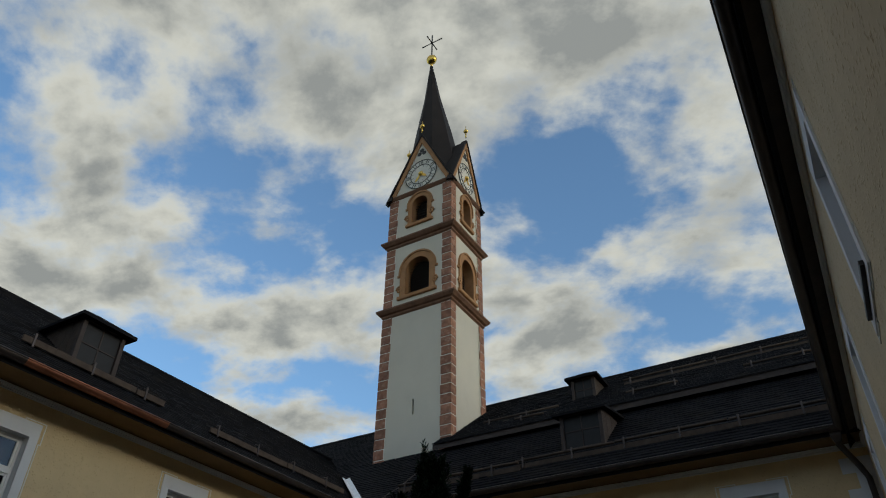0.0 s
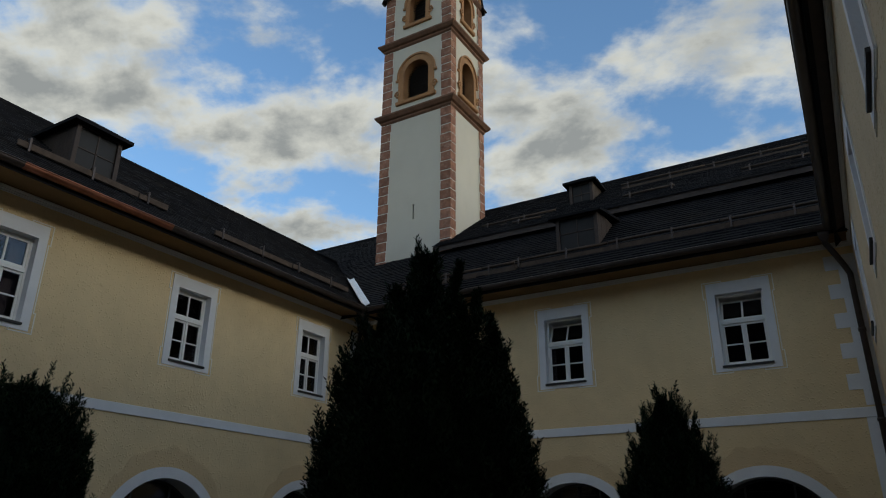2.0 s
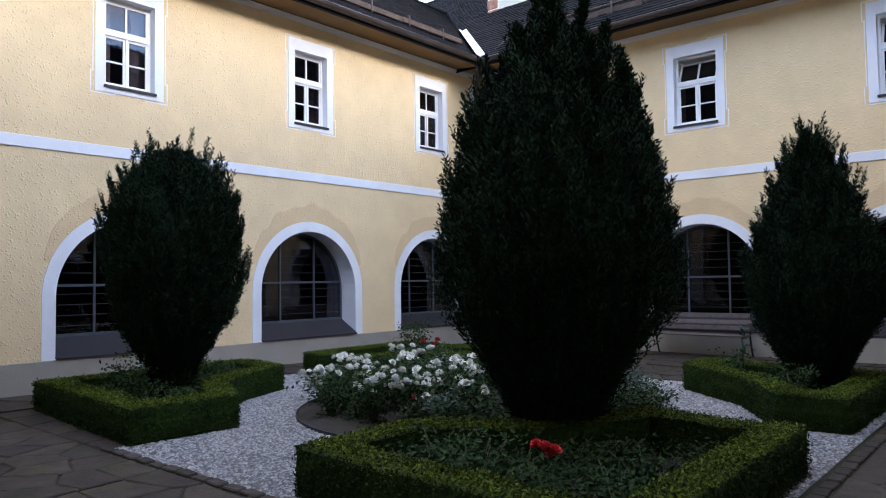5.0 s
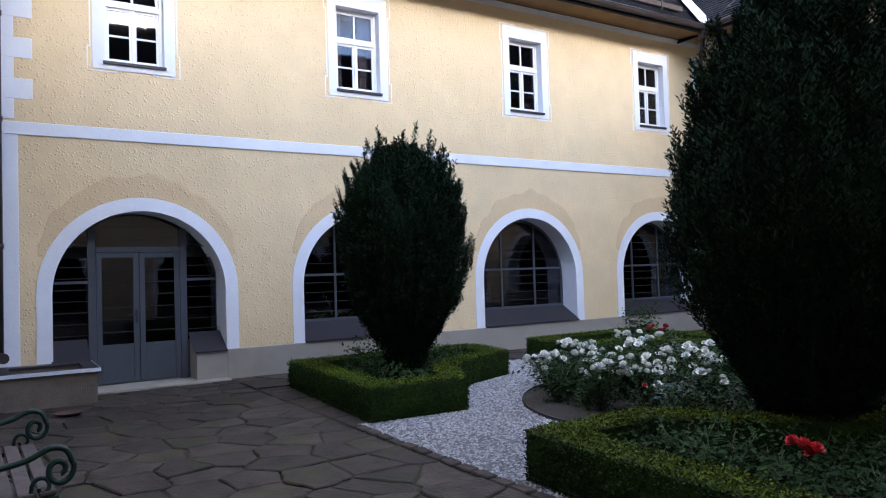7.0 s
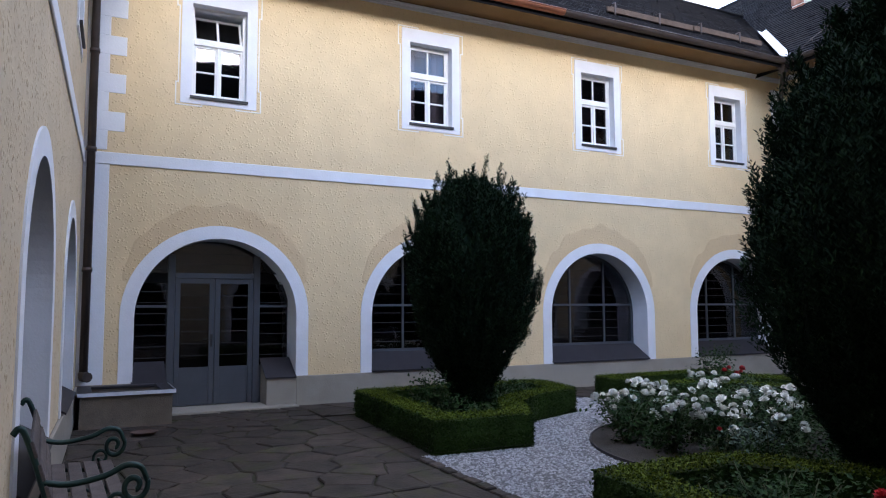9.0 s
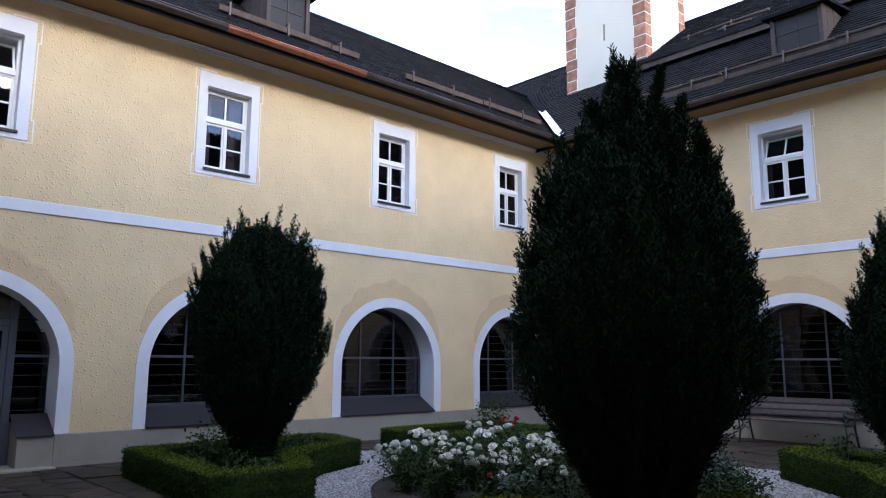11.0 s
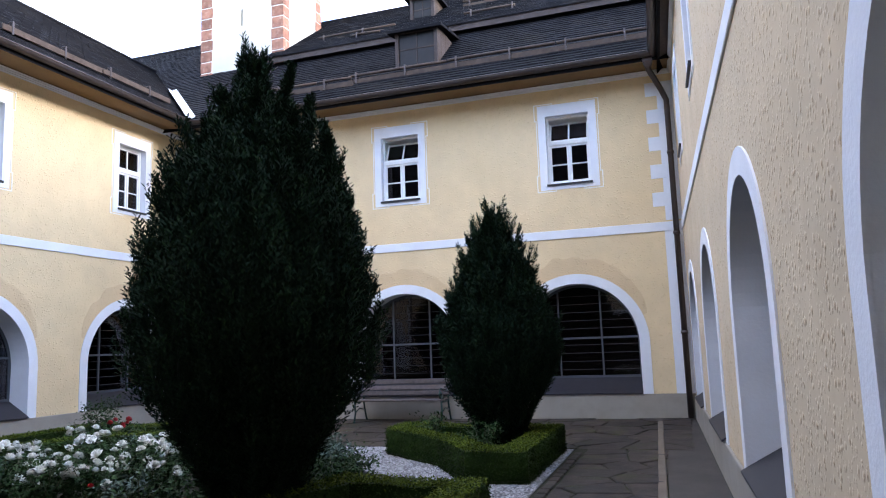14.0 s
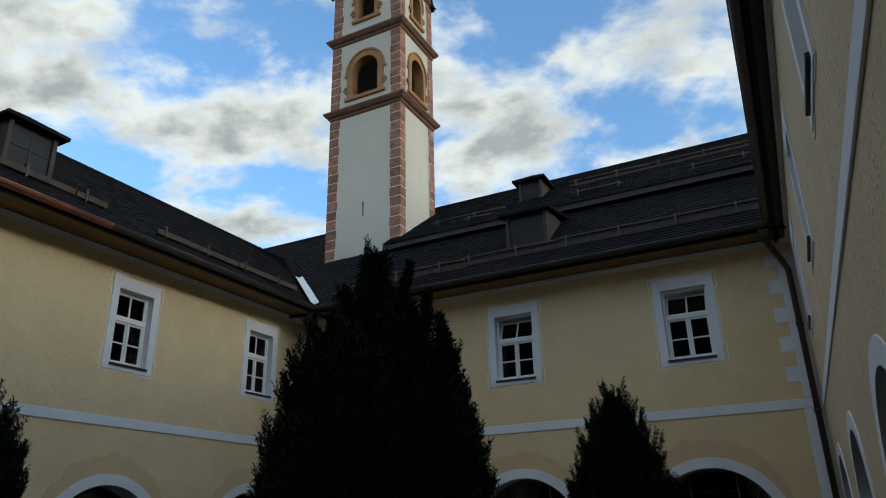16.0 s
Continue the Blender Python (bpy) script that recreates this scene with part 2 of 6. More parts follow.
GREYLEAF = material("lavender_leaves", (0.07, 0.11, 0.085), 0.7, vary=0.25, scale=5, bump=0, island=0.3)
STEM = material("rose_stems", (0.06, 0.07, 0.03), 0.7, vary=0.2, bump=0)
PETAL = material("white_petals", (0.82, 0.82, 0.78), 0.6, vary=0.04, bump=0, island=0.06)
REDPETAL = material("red_petals", (0.55, 0.03, 0.04), 0.6, vary=0.1, bump=0, island=0.2)
WATER = material("still_water", (0.02, 0.025, 0.025), 0.06, vary=0.1, bump=0.02, scale=4, fine=12)
MARK = material("white_scored_line", (0.80, 0.78, 0.72), 0.9, vary=0.05, bump=0.1)


def glass_material():
    m = bpy.data.materials.new("window_glass")
    m.use_nodes = True
    nd, lk = m.node_tree.nodes, m.node_tree.links
    nd.clear()
    out, tr, gl, mx = (nd.new(k) for k in ("ShaderNodeOutputMaterial", "ShaderNodeBsdfTransparent", "ShaderNodeBsdfGlossy", "ShaderNodeMixShader"))
    fr = nd.new("ShaderNodeFresnel"); fr.inputs["IOR"].default_value = 1.52
    tr.inputs["Color"].default_value = (0.40, 0.38, 0.42, 1)
    gl.inputs["Roughness"].default_value = 0.02
    co, n, b = nd.new("ShaderNodeTexCoord"), nd.new("ShaderNodeTexNoise"), nd.new("ShaderNodeBump")
    n.inputs["Scale"].default_value = 3.0
    b.inputs["Strength"].default_value, b.inputs["Distance"].default_value = 0.06, 0.02
    lk.new(co.outputs["Object"], n.inputs["Vector"]); lk.new(n.outputs["Fac"], b.inputs["Height"]); lk.new(b.outputs[0], gl.inputs["Normal"])
    lk.new(fr.outputs[0], mx.inputs[0]); lk.new(tr.outputs[0], mx.inputs[1]); lk.new(gl.outputs[0], mx.inputs[2])
    lk.new(mx.outputs[0], out.inputs[0])
    return m


GLASS = glass_material()


# ---------- mesh helpers ----------
def part(name, bm, mats, parent=None, label="", m=None):
    me = bpy.data.meshes.new(name)
    bm.to_mesh(me)
    bm.free()
    for x in mats if isinstance(mats, (list, tuple)) else [mats]:
        me.materials.append(x)
    ob = new(name, me)
    if parent:
        ob.parent = parent
    if m is not None:
        ob.matrix_basis = m
    if label:
        ob["label"] = label
    return ob


def arrays(name, verts, faces, mats, parent=None, label="", smooth=False):
    me = bpy.data.meshes.new(name)
    me.from_pydata(verts, [], faces)
    for x in mats if isinstance(mats, (list, tuple)) else [mats]:
        me.materials.append(x)
    me.update()
    ob = new(name, me)
    if parent:
        ob.parent = parent
    if label:
        ob["label"] = label
    return ob


def empty(name, m=None, label="", category="", group="", kind=""):
    ob = new(name)
    ob.empty_display_size = 0.2
    if m is not None:
        ob.matrix_basis = m
    return tagged(ob, label, category, group, kind)


def box(bm, x0, x1, y0, y1, z0, z1, bev=0.0, mi=0):
    vs = [bm.verts.new((x, y, z)) for x in (x0, x1) for y in (y0, y1) for z in (z0, z1)]
    fs = [bm.faces.new([vs[i] for i in f]) for f in ((0, 1, 3, 2), (4, 6, 7, 5), (0, 4, 5, 1), (2, 3, 7, 6), (0, 2, 6, 4), (1, 5, 7, 3))]
    for f in fs:
        f.material_index = mi
    if bev:
        bmesh.ops.bevel(bm, geom=list({e for f in fs for e in f.edges}), offset=bev, segments=1, affect="EDGES")
    return bm


def boxes(*rows, bev=0.0):
    bm = bmesh.new()
    for r in rows:
        box(bm, *r, bev=bev)
    return bm


def prism(bm, pts, y0, y1, mi=0):
    """A solid from a polygon of (x, z) points, from y0 to y1."""
    a = [bm.verts.new((x, y0, z)) for x, z in pts]
    b = [bm.verts.new((x, y1, z)) for x, z in pts]
    n = len(pts)
    fs = [bm.faces.new(a), bm.faces.new(b[::-1])] + [bm.faces.new((a[i], b[i], b[(i + 1) % n], a[(i + 1) % n])) for i in range(n)]
    for f in fs:
        f.material_index = mi
    bmesh.ops.recalc_face_normals(bm, faces=fs)
    return bm


def tube(bm, pts, r, n=8, mi=0, caps=True):
    pts = [Vector(p) for p in pts]
    rr = r if isinstance(r, (list, tuple)) else [r] * len(pts)
    rings, side = [], None
    for i, p in enumerate(pts):
        d = (pts[min(i + 1, len(pts) - 1)] - pts[max(i - 1, 0)]).normalized()
        if side is None:
            side = d.orthogonal().normalized()
        side = (side - d * side.dot(d)).normalized()
        up = d.cross(side)
        rings.append([bm.verts.new(p + rr[i] * (math.cos(2 * math.pi * k / n) * side + math.sin(2 * math.pi * k / n) * up)) for k in range(n)])
    for a, b in zip(rings, rings[1:]):
        for k in range(n):
            f = bm.faces.new((a[k], a[(k + 1) % n], b[(k + 1) % n], b[k]))
            f.material_index, f.smooth = mi, True
    if caps:
        bm.faces.new(rings[0][::-1]).material_index = mi
        bm.faces.new(rings[-1]).material_index = mi
    return bm


def loft(bm, rings, close=True, mi=0, smooth=False):
    vs = [[bm.verts.new(p) for p in r] for r in rings]
    n = len(vs[0])
    for a, b in zip(vs, vs[1:]):
        for k in range(n if close else n - 1):
            f = bm.faces.new((a[k], a[(k + 1) % n], b[(k + 1) % n], b[k]))
            f.material_index, f.smooth = mi, smooth
    return vs


def ball(bm, c, r, seg=12, mi=0):
    before = set(bm.faces)
    bmesh.ops.create_uvsphere(bm, u_segments=seg, v_segments=seg // 2 + 2, radius=r, matrix=Matrix.Translation(c))
    for f in set(bm.faces) - before:
        f.smooth, f.material_index = True, mi
    return bm


# ---------- plan ----------
# inner corner of the west and north ranges at the origin; the court lies at x > 0, y < 0
EAVE = 6.9
SE, NE, SW = Vector((12.03, -15.02, 0)), Vector((11.57, 0, 0)), Vector((0, -14.54, 0))


def frame_of(a, b):
    """A wall's own axes: x along it from a to b, y into the building, z up."""
    d = (b - a).normalized()
    return Matrix.Translation(a) @ Matrix(((d.x, -d.y, 0, 0), (d.y, d.x, 0, 0), (0, 0, 1, 0), (0, 0, 0, 1)))


WEST, NORTH = frame_of(SW, Vector((0, 0, 0))), frame_of(Vector((0, 0, 0)), NE)
EAST, SOUTH = frame_of(NE, SE), frame_of(SE, SW)
LEN_W, LEN_N, LEN_E, LEN_S = 14.54, 11.57, (SE - NE).length, (SW - SE).length
WEST_U = [LEN_W - 12.71, LEN_W - 9.09, LEN_W - 5.38, LEN_W - 1.73]
WEST_A = [LEN_W - 12.64, LEN_W - 9.02, LEN_W - 5.41, LEN_W - 1.68]
NORTH_U, NORTH_A = [2.03, 5.745, 9.46], [2.05, 5.75, 9.43]
EAST_U, EAST_A = [1.75, 5.5, 9.3, 13.2], [1.7, 5.38, 9.14, 13.05]
SOUTH_U, SOUTH_A = [2.9, 6.5, 10.0], [2.82, 6.42, 9.98]


def arch_loop(c, half, spring, bottom, n=28):
    pts = [(c - half, bottom)]
    pts += [(c - half * math.cos(math.pi * k / n), spring + half * math.sin(math.pi * k / n)) for k in range(n + 1)]
    return pts + [(c + half, bottom)]


def wall(name, m, length, holes, mat, label, z0=0.0, z1=7.05, thick=0.62, start=0.0):
    bm = bmesh.new()
    edges = []
    for loop in [[(start, z0), (length, z0), (length, z1), (start, z1)]] + holes:
        vs = [bm.verts.new((u, 0, z)) for u, z in loop]
        edges += [bm.edges.new((vs[i], vs[(i + 1) % len(vs)])) for i in range(len(vs))]
    bmesh.ops.triangle_fill(bm, edges=edges, use_beauty=True, use_dissolve=False)
    ex = bmesh.ops.extrude_face_region(bm, geom=list(bm.faces))
    bmesh.ops.translate(bm, vec=(0, thick, 0), verts=[v for v in ex["geom"] if isinstance(v, bmesh.types.BMVert)])
    bmesh.ops.recalc_face_normals(bm, faces=list(bm.faces))
    for f in bm.faces:
        f.material_index = 0 if f.normal.y < -0.5 else 1
    ob = part(name, bm, [mat, WHITE], m=m)
    return tagged(ob, label, "wall", kind="structure")


HALF, SPRING, SILL = 1.18, 1.39, 0.46
WIN_Z0, WIN_Z1 = 4.72, 6.16


def rect(c, w, z0, z1):
    return [(c - w / 2, z0), (c + w / 2, z0), (c + w / 2, z1), (c - w / 2, z1)]


def facade(name, m, length, arches, windows, mat, label, spring, door=None, sill=SILL, half=HALF, wide=0.82):
    holes = [arch_loop(c, half, spring, 0.02 if i == door else sill) for i, c in enumerate(arches)]
    holes += [rect(c, wide, WIN_Z0, WIN_Z1) for c in windows]
    return wall(name, m, length, holes, mat, label)


wall_west = facade("wall_west", WEST, LEN_W, WEST_A, WEST_U, PLASTER, "yellow roughcast cloister wall with arches and upper windows", SPRING, door=0)
wall_north = facade("wall_north", NORTH, LEN_N, NORTH_A, NORTH_U, PLASTER, "yellow roughcast cloister wall with arches under a dark roof", 1.46, half=1.19, wide=0.89)
wall_east = facade("wall_east", EAST, LEN_E, EAST_A, EAST_U, PALE, "pale roughcast cloister wall with tall grey arch reveals", 1.63, sill=0.42, half=0.98)
wall_south = facade("wall_south", SOUTH, LEN_S, SOUTH_A, SOUTH_U, PALE, "pale roughcast cloister wall beside an iron bench", 1.57, half=0.98)


# ---------- wall trim ----------
def trim(w, length, arches, spring, sill, half, door=None, quoin=(), patch=False):
    for i, c in enumerate(arches):
        low = 0.46 if i == door else sill
        a, b = arch_loop(c, half + 0.19, spring, low), arch_loop(c, half - 0.004, spring, low)
        bm = bmesh.new()
        lo = [[(u, y, z) for u, z in a] for y in (0.0, -0.014)] + [[(u, y, z) for u, z in b] for y in (-0.014, 0.0)]
        loft(bm, lo, close=False)
        part("arch_surround", bm, WHITE, w, "white painted arch surround")
        if patch:
            bm = bmesh.new()
            ts = [math.pi * (0.12 + 0.76 * k / 40) for k in range(41)]
            ri = half + 0.185
            ro = [ri + (0.05 + 0.26 * math.sin(math.pi * k / 40) ** 0.7) * (1 + 0.35 * noise.noise(Vector((k * 0.33 + c * 5, i, 0)))) for k in range(41)]
            loft(bm, [[(c - r * math.cos(t), y, spring + r * math.sin(t)) for t, r in zip(ts, rr)] for rr, y in (([ri] * 41, -0.003), (ro, -0.003), ([r + 0.05 for r in ro], 0.002))], close=False)
            part("plaster_patch", bm, PATCH, w, "browner patched plaster over the arch")
    part("string_course", boxes((0.0, length, -0.022, 0.0, 3.572, 3.748), bev=0.006), WHITE, w, "white painted string course")
    bm = boxes((0, length, -0.025, 0, 6.73, 6.755), (0, length, -0.045, 0, 6.76, 6.785), (0, length, -0.065, 0, 6.79, 6.825), bev=0.004)
    part("cornice", bm, WHITE, w, "thin white moulded cornice")
    runs, u = [], 0.0
    blocked = [(arches[door] - half, arches[door] + half)] if door is not None else []
    for a, b in blocked + [(length, length)]:
        if a > u:
            runs.append((u, a, -0.035, 0.0, -0.05, sill))
        u = b
    part("plinth", boxes(*runs, bev=0.008), PLINTH, w, "grey rendered plinth")
    for u0, u1, d in quoin:
        for k in range(5):
            z = 3.78 + k * 0.56
            part("quoin", boxes((min(u0, u0 + d * 0.52), max(u0, u0 + d * 0.52), -0.012, 0.0, z + 0.28, z + 0.56), bev=0.004), WHITE, w)
            part("quoin", boxes((min(u0, u0 + d * 0.30), max(u0, u0 + d * 0.30), -0.012, 0.0, z, z + 0.28), bev=0.004), WHITE, w)
        part("corner_pilaster", boxes((min(u0, u0 + d * 0.34), max(u0, u0 + d * 0.34), -0.014, 0.0, sill, 3.575), bev=0.004), WHITE, w)


trim(wall_west, LEN_W, WEST_A, SPRING, SILL, HALF, door=0, quoin=[(0.0, 0, 1)], patch=True)
trim(wall_north, LEN_N, NORTH_A, 1.46, SILL, 1.19, quoin=[(LEN_N, 0, -1)], patch=True)
trim(wall_east, LEN_E, EAST_A, 1.63, 0.42, 0.98)
trim(wall_south, LEN_S, SOUTH_A, 1.57, SILL, 0.98)
part("quoin", boxes((LEN_W - 0.30, LEN_W, -0.012, 0, 4.6, 6.55), bev=0.004), WHITE, wall_west)


# ---------- windows ----------
def scored(c, w, z0, z1, off):
    """A thin raised line round the surround, stepping out at the corners."""
    a, b, e = w / 2 + off, z0 - off, z1 + off
    s, k = 0.035, 0.34
    pts = [(-a - s, b), (-a + k, b), (-a + k, b + s), (a - k, b + s), (a - k, b), (a + s, b), (a + s, b + k), (a, b + k), (a, e - k), (a + s, e - k),
           (a + s, e), (a - k, e), (a - k, e - s), (-a + k, e - s), (-a + k, e), (-a - s, e), (-a - s, e - k), (-a, e - k), (-a, b + k), (-a - s, b + k)]
    bm = bmesh.new()
    for p, q in zip(pts, pts[1:] + pts[:1]):
        x0, x1, y0, y1 = min(p[0], q[0]) - 0.009, max(p[0], q[0]) + 0.009, min(p[1], q[1]) - 0.009, max(p[1], q[1]) + 0.009
        box(bm, x0, x1, -0.008, 0.0, y0, y1)
    return bm


def window(name, m, c, label, tilted=False, curtain=0.0, wide=0.82, group="upper windows"):
    root = empty(name, m @ Matrix.Translation((c, 0, 0)), label, "window", group, "structure")
    w, z0, z1 = wide / 2, WIN_Z0, WIN_Z1
    o, oz0, oz1 = wide / 2 + 0.155, 4.60, 6.40
    part("surround", boxes((-o, -w, -0.016, 0, oz0, oz1), (w, o, -0.016, 0, oz0, oz1), (-w, w, -0.016, 0, oz0, z0), (-w, w, -0.016, 0, z1, oz1)), WHITE, root, "white limewashed surround")
    part("scored_line", scored(0, 2 * o, oz0, oz1, 0.03), MARK, root, "thin pale line round the surround")
    part("sill", prism(bmesh.new(), [(-w - 0.02, z0 - 0.045), (w + 0.02, z0 - 0.045), (w + 0.02, z0 - 0.005), (-w - 0.02, z0 - 0.005)], -0.05, 0.16), DARKPAINT, root, "dark metal sill")
    y0, y1, t = 0.13, 0.20, 0.045
    zt = z0 + 0.61 * (z1 - z0)
    bm = boxes((-w, -w + t, y0, y1, z0, z1), (w - t, w, y0, y1, z0, z1), (-w + t, w - t, y0, y1, z1 - t, z1), (-w + t, w - t, y0, y1, z0, z0 + t),
               (-w + t, w - t, y0 - 0.02, y1, zt - 0.04, zt + 0.04), bev=0.005)
    part("frame", bm, SASH, root)
    zm = z0 + t + 0.48 * (zt - 0.04 - z0 - t)
    for s in (-1, 1):
        a, b = sorted((s * 0.012, s * (w - t)))
        f = 0.038
        lo, hi = z0 + t, zt - 0.04
        bm = boxes((a, a + f, y0 + 0.01, y1 - 0.02, lo, hi), (b - f, b, y0 + 0.01, y1 - 0.02, lo, hi), (a + f, b - f, y0 + 0.01, y1 - 0.02, lo, lo + f),
                   (a + f, b - f, y0 + 0.01, y1 - 0.02, hi - f, hi), (a + f, b - f, y0 + 0.015, y1 - 0.03, zm - 0.014, zm + 0.014), bev=0.003)
        cas = part("casement", bm, SASH, root)
        for za, zb in ((lo + f, zm - 0.014), (zm + 0.014, hi - f)):
            pane = part("pane", boxes((a + f, b - f, y0 + 0.03, y0 + 0.035, za, zb)), GLASS, cas)
            pane.visible_shadow = False
    part("mullion", boxes((-0.02, 0.02, y0 - 0.012, y0 + 0.03, z0 + t, zt - 0.04), bev=0.004), SASH, root)
    lo, hi = zt + 0.04, z1 - t
    turn = Matrix.Translation((0, 0.16, lo)) @ Matrix.Rotation(radians(-24 if tilted else 0), 4, "X") @ Matrix.Translation((0, -0.16, -lo))
    f = 0.036
    bm = boxes((-w + t, -w + t + f, 0.14, 0.18, lo, hi), (w - t - f, w - t, 0.14, 0.18, lo, hi), (-w + t + f, w - t - f, 0.14, 0.18, lo, lo + f),
               (-w + t + f, w - t - f, 0.14, 0.18, hi - f, hi), (-0.017, 0.017, 0.142, 0.178, lo + f, hi - f), bev=0.003)
    light = part("top_light", bm, SASH, root, "top light tilted inwards" if tilted else "", m=turn)
    for a, b in ((-w + t + f, -0.017), (0.017, w - t - f)):
        part("pane", boxes((a, b, 0.158, 0.163, lo + f, hi - f)), GLASS, light).visible_shadow = False
    if curtain:
        n = 24
        for s in (-1, 1):
            a, b = (s * w * 0.98, s * w * (1 - curtain))
            bm = bmesh.new()
            loft(bm, [[(a + (b - a) * k / n, 0.34 + 0.02 * math.sin(k * 1.9), z) for k in range(n + 1)] for z in (z0 - 0.1, z1 + 0.1)], close=False, smooth=True)
            part("curtain", bm, CURTAIN, root, "white net curtain")
    return root


for i, c in enumerate(WEST_U):
    window(f"window_{i + 1}", WEST, c, "white sash window, top light tilted open, in a limewashed surround" if i == 0 else "white sash window in a limewashed surround, net curtains drawn aside",
           tilted=i == 0, curtain=(0.0, 0.6, 0.3, 0.32)[i])
for i, c in enumerate(NORTH_U):
    window(f"window_{i + 5}", NORTH, c, "white sash window with its top light tilted open" if i == 1 else "white sash window in a limewashed surround",
           tilted=i >= 1, wide=0.89)
for i, c in enumerate(EAST_U):
    window(f"window_{i + 8}", EAST, c, "white sash window set in a pale roughcast wall")
for i, c in enumerate(SOUTH_U):
    window(f"window_{i + 12}", SOUTH, c, "white sash window set in a pale roughcast wall")


# ---------- arch glazing ----------
def half_width(z, half, spring):
    return half if z <= spring else math.sqrt(max(half * half - (z - spring) ** 2, 0.0))


def glazing(name, m, c, half, spring, sill, label):
    root = empty(name, m @ Matrix.Translation((c, 0, 0)), label, "arched window", "cloister arch windows", "structure")
    y, low = 0.44, sill + 0.30
    top = spring + half
    bm = prism(bmesh.new(), [(-half, 0), (half, 0), (half, 0.022), (-half, 0.022)], 0.0, 1.0)
    for v in bm.verts:
        k = v.co.y
        v.co.y, v.co.z = -0.06 + k * (y + 0.06), v.co.z + sill + 0.004 + k * 0.29
    part("sloping_sill", bm, DARKSHEET, root, "dark sheet metal sloping sill")
    a, b = arch_loop(0, half - 0.002, spring, low), arch_loop(0, half - 0.05, spring, low + 0.05)
    bm = bmesh.new()
    rings = [[(u, yy, z) for u, z in p] for p, yy in ((a, y - 0.02), (a, y + 0.03), (b, y + 0.03), (b, y - 0.02), (a, y - 0.02))]
    loft(bm, rings, close=True)
    part("frame", bm, STEEL, root, "grey painted steel frame")
    for u in (-half * 0.36, half * 0.36):
        part("upright", boxes((u - 0.016, u + 0.016, y - 0.02, y + 0.03, low + 0.03, spring + math.sqrt(half**2 - u**2) - 0.02)), STEEL, root)
    zc = 1.56
    h = half_width(zc, half, spring) - 0.03
    part("rail", boxes((-h, h, y - 0.024, y + 0.03, zc - 0.02, zc + 0.02)), STEEL, root)
    z = low + 0.17
    while z < top - 0.1:
        if abs(z - zc) > 0.05:
            h = half_width(z, half, spring) - 0.03
            part("glazing_bar", boxes((-h, h, y - 0.004, y + 0.012, z - 0.005, z + 0.005)), DARKSHEET, root)
        z += 0.165
    bm = bmesh.new()
    prism(bm, arch_loop(0, half - 0.03, spring, low + 0.02), y + 0.004, y + 0.010)
    pane = part("pane", bm, GLASS, root)
    pane.visible_shadow = False
    return root


for i, c in enumerate(WEST_A):
    if i:
        glazing(f"arch_window_{i}", WEST, c, HALF, SPRING, SILL, "dark glazed cloister arch with thin steel bars")
for i, c in enumerate(NORTH_A):
    glazing(f"arch_window_{i + 4}", NORTH, c, 1.19, 1.46, SILL, "dark glazed cloister arch with thin steel bars")
for i, c in enumerate(EAST_A):
    glazing(f"arch_window_{i + 7}", EAST, c, 0.98, 1.63, 0.42, "glazed cloister arch behind a deep grey reveal")
for i, c in enumerate(SOUTH_A):
    glazing(f"arch_window_{i + 11}", SOUTH, c, 0.98, 1.57, SILL, "glazed cloister arch behind a deep grey reveal")


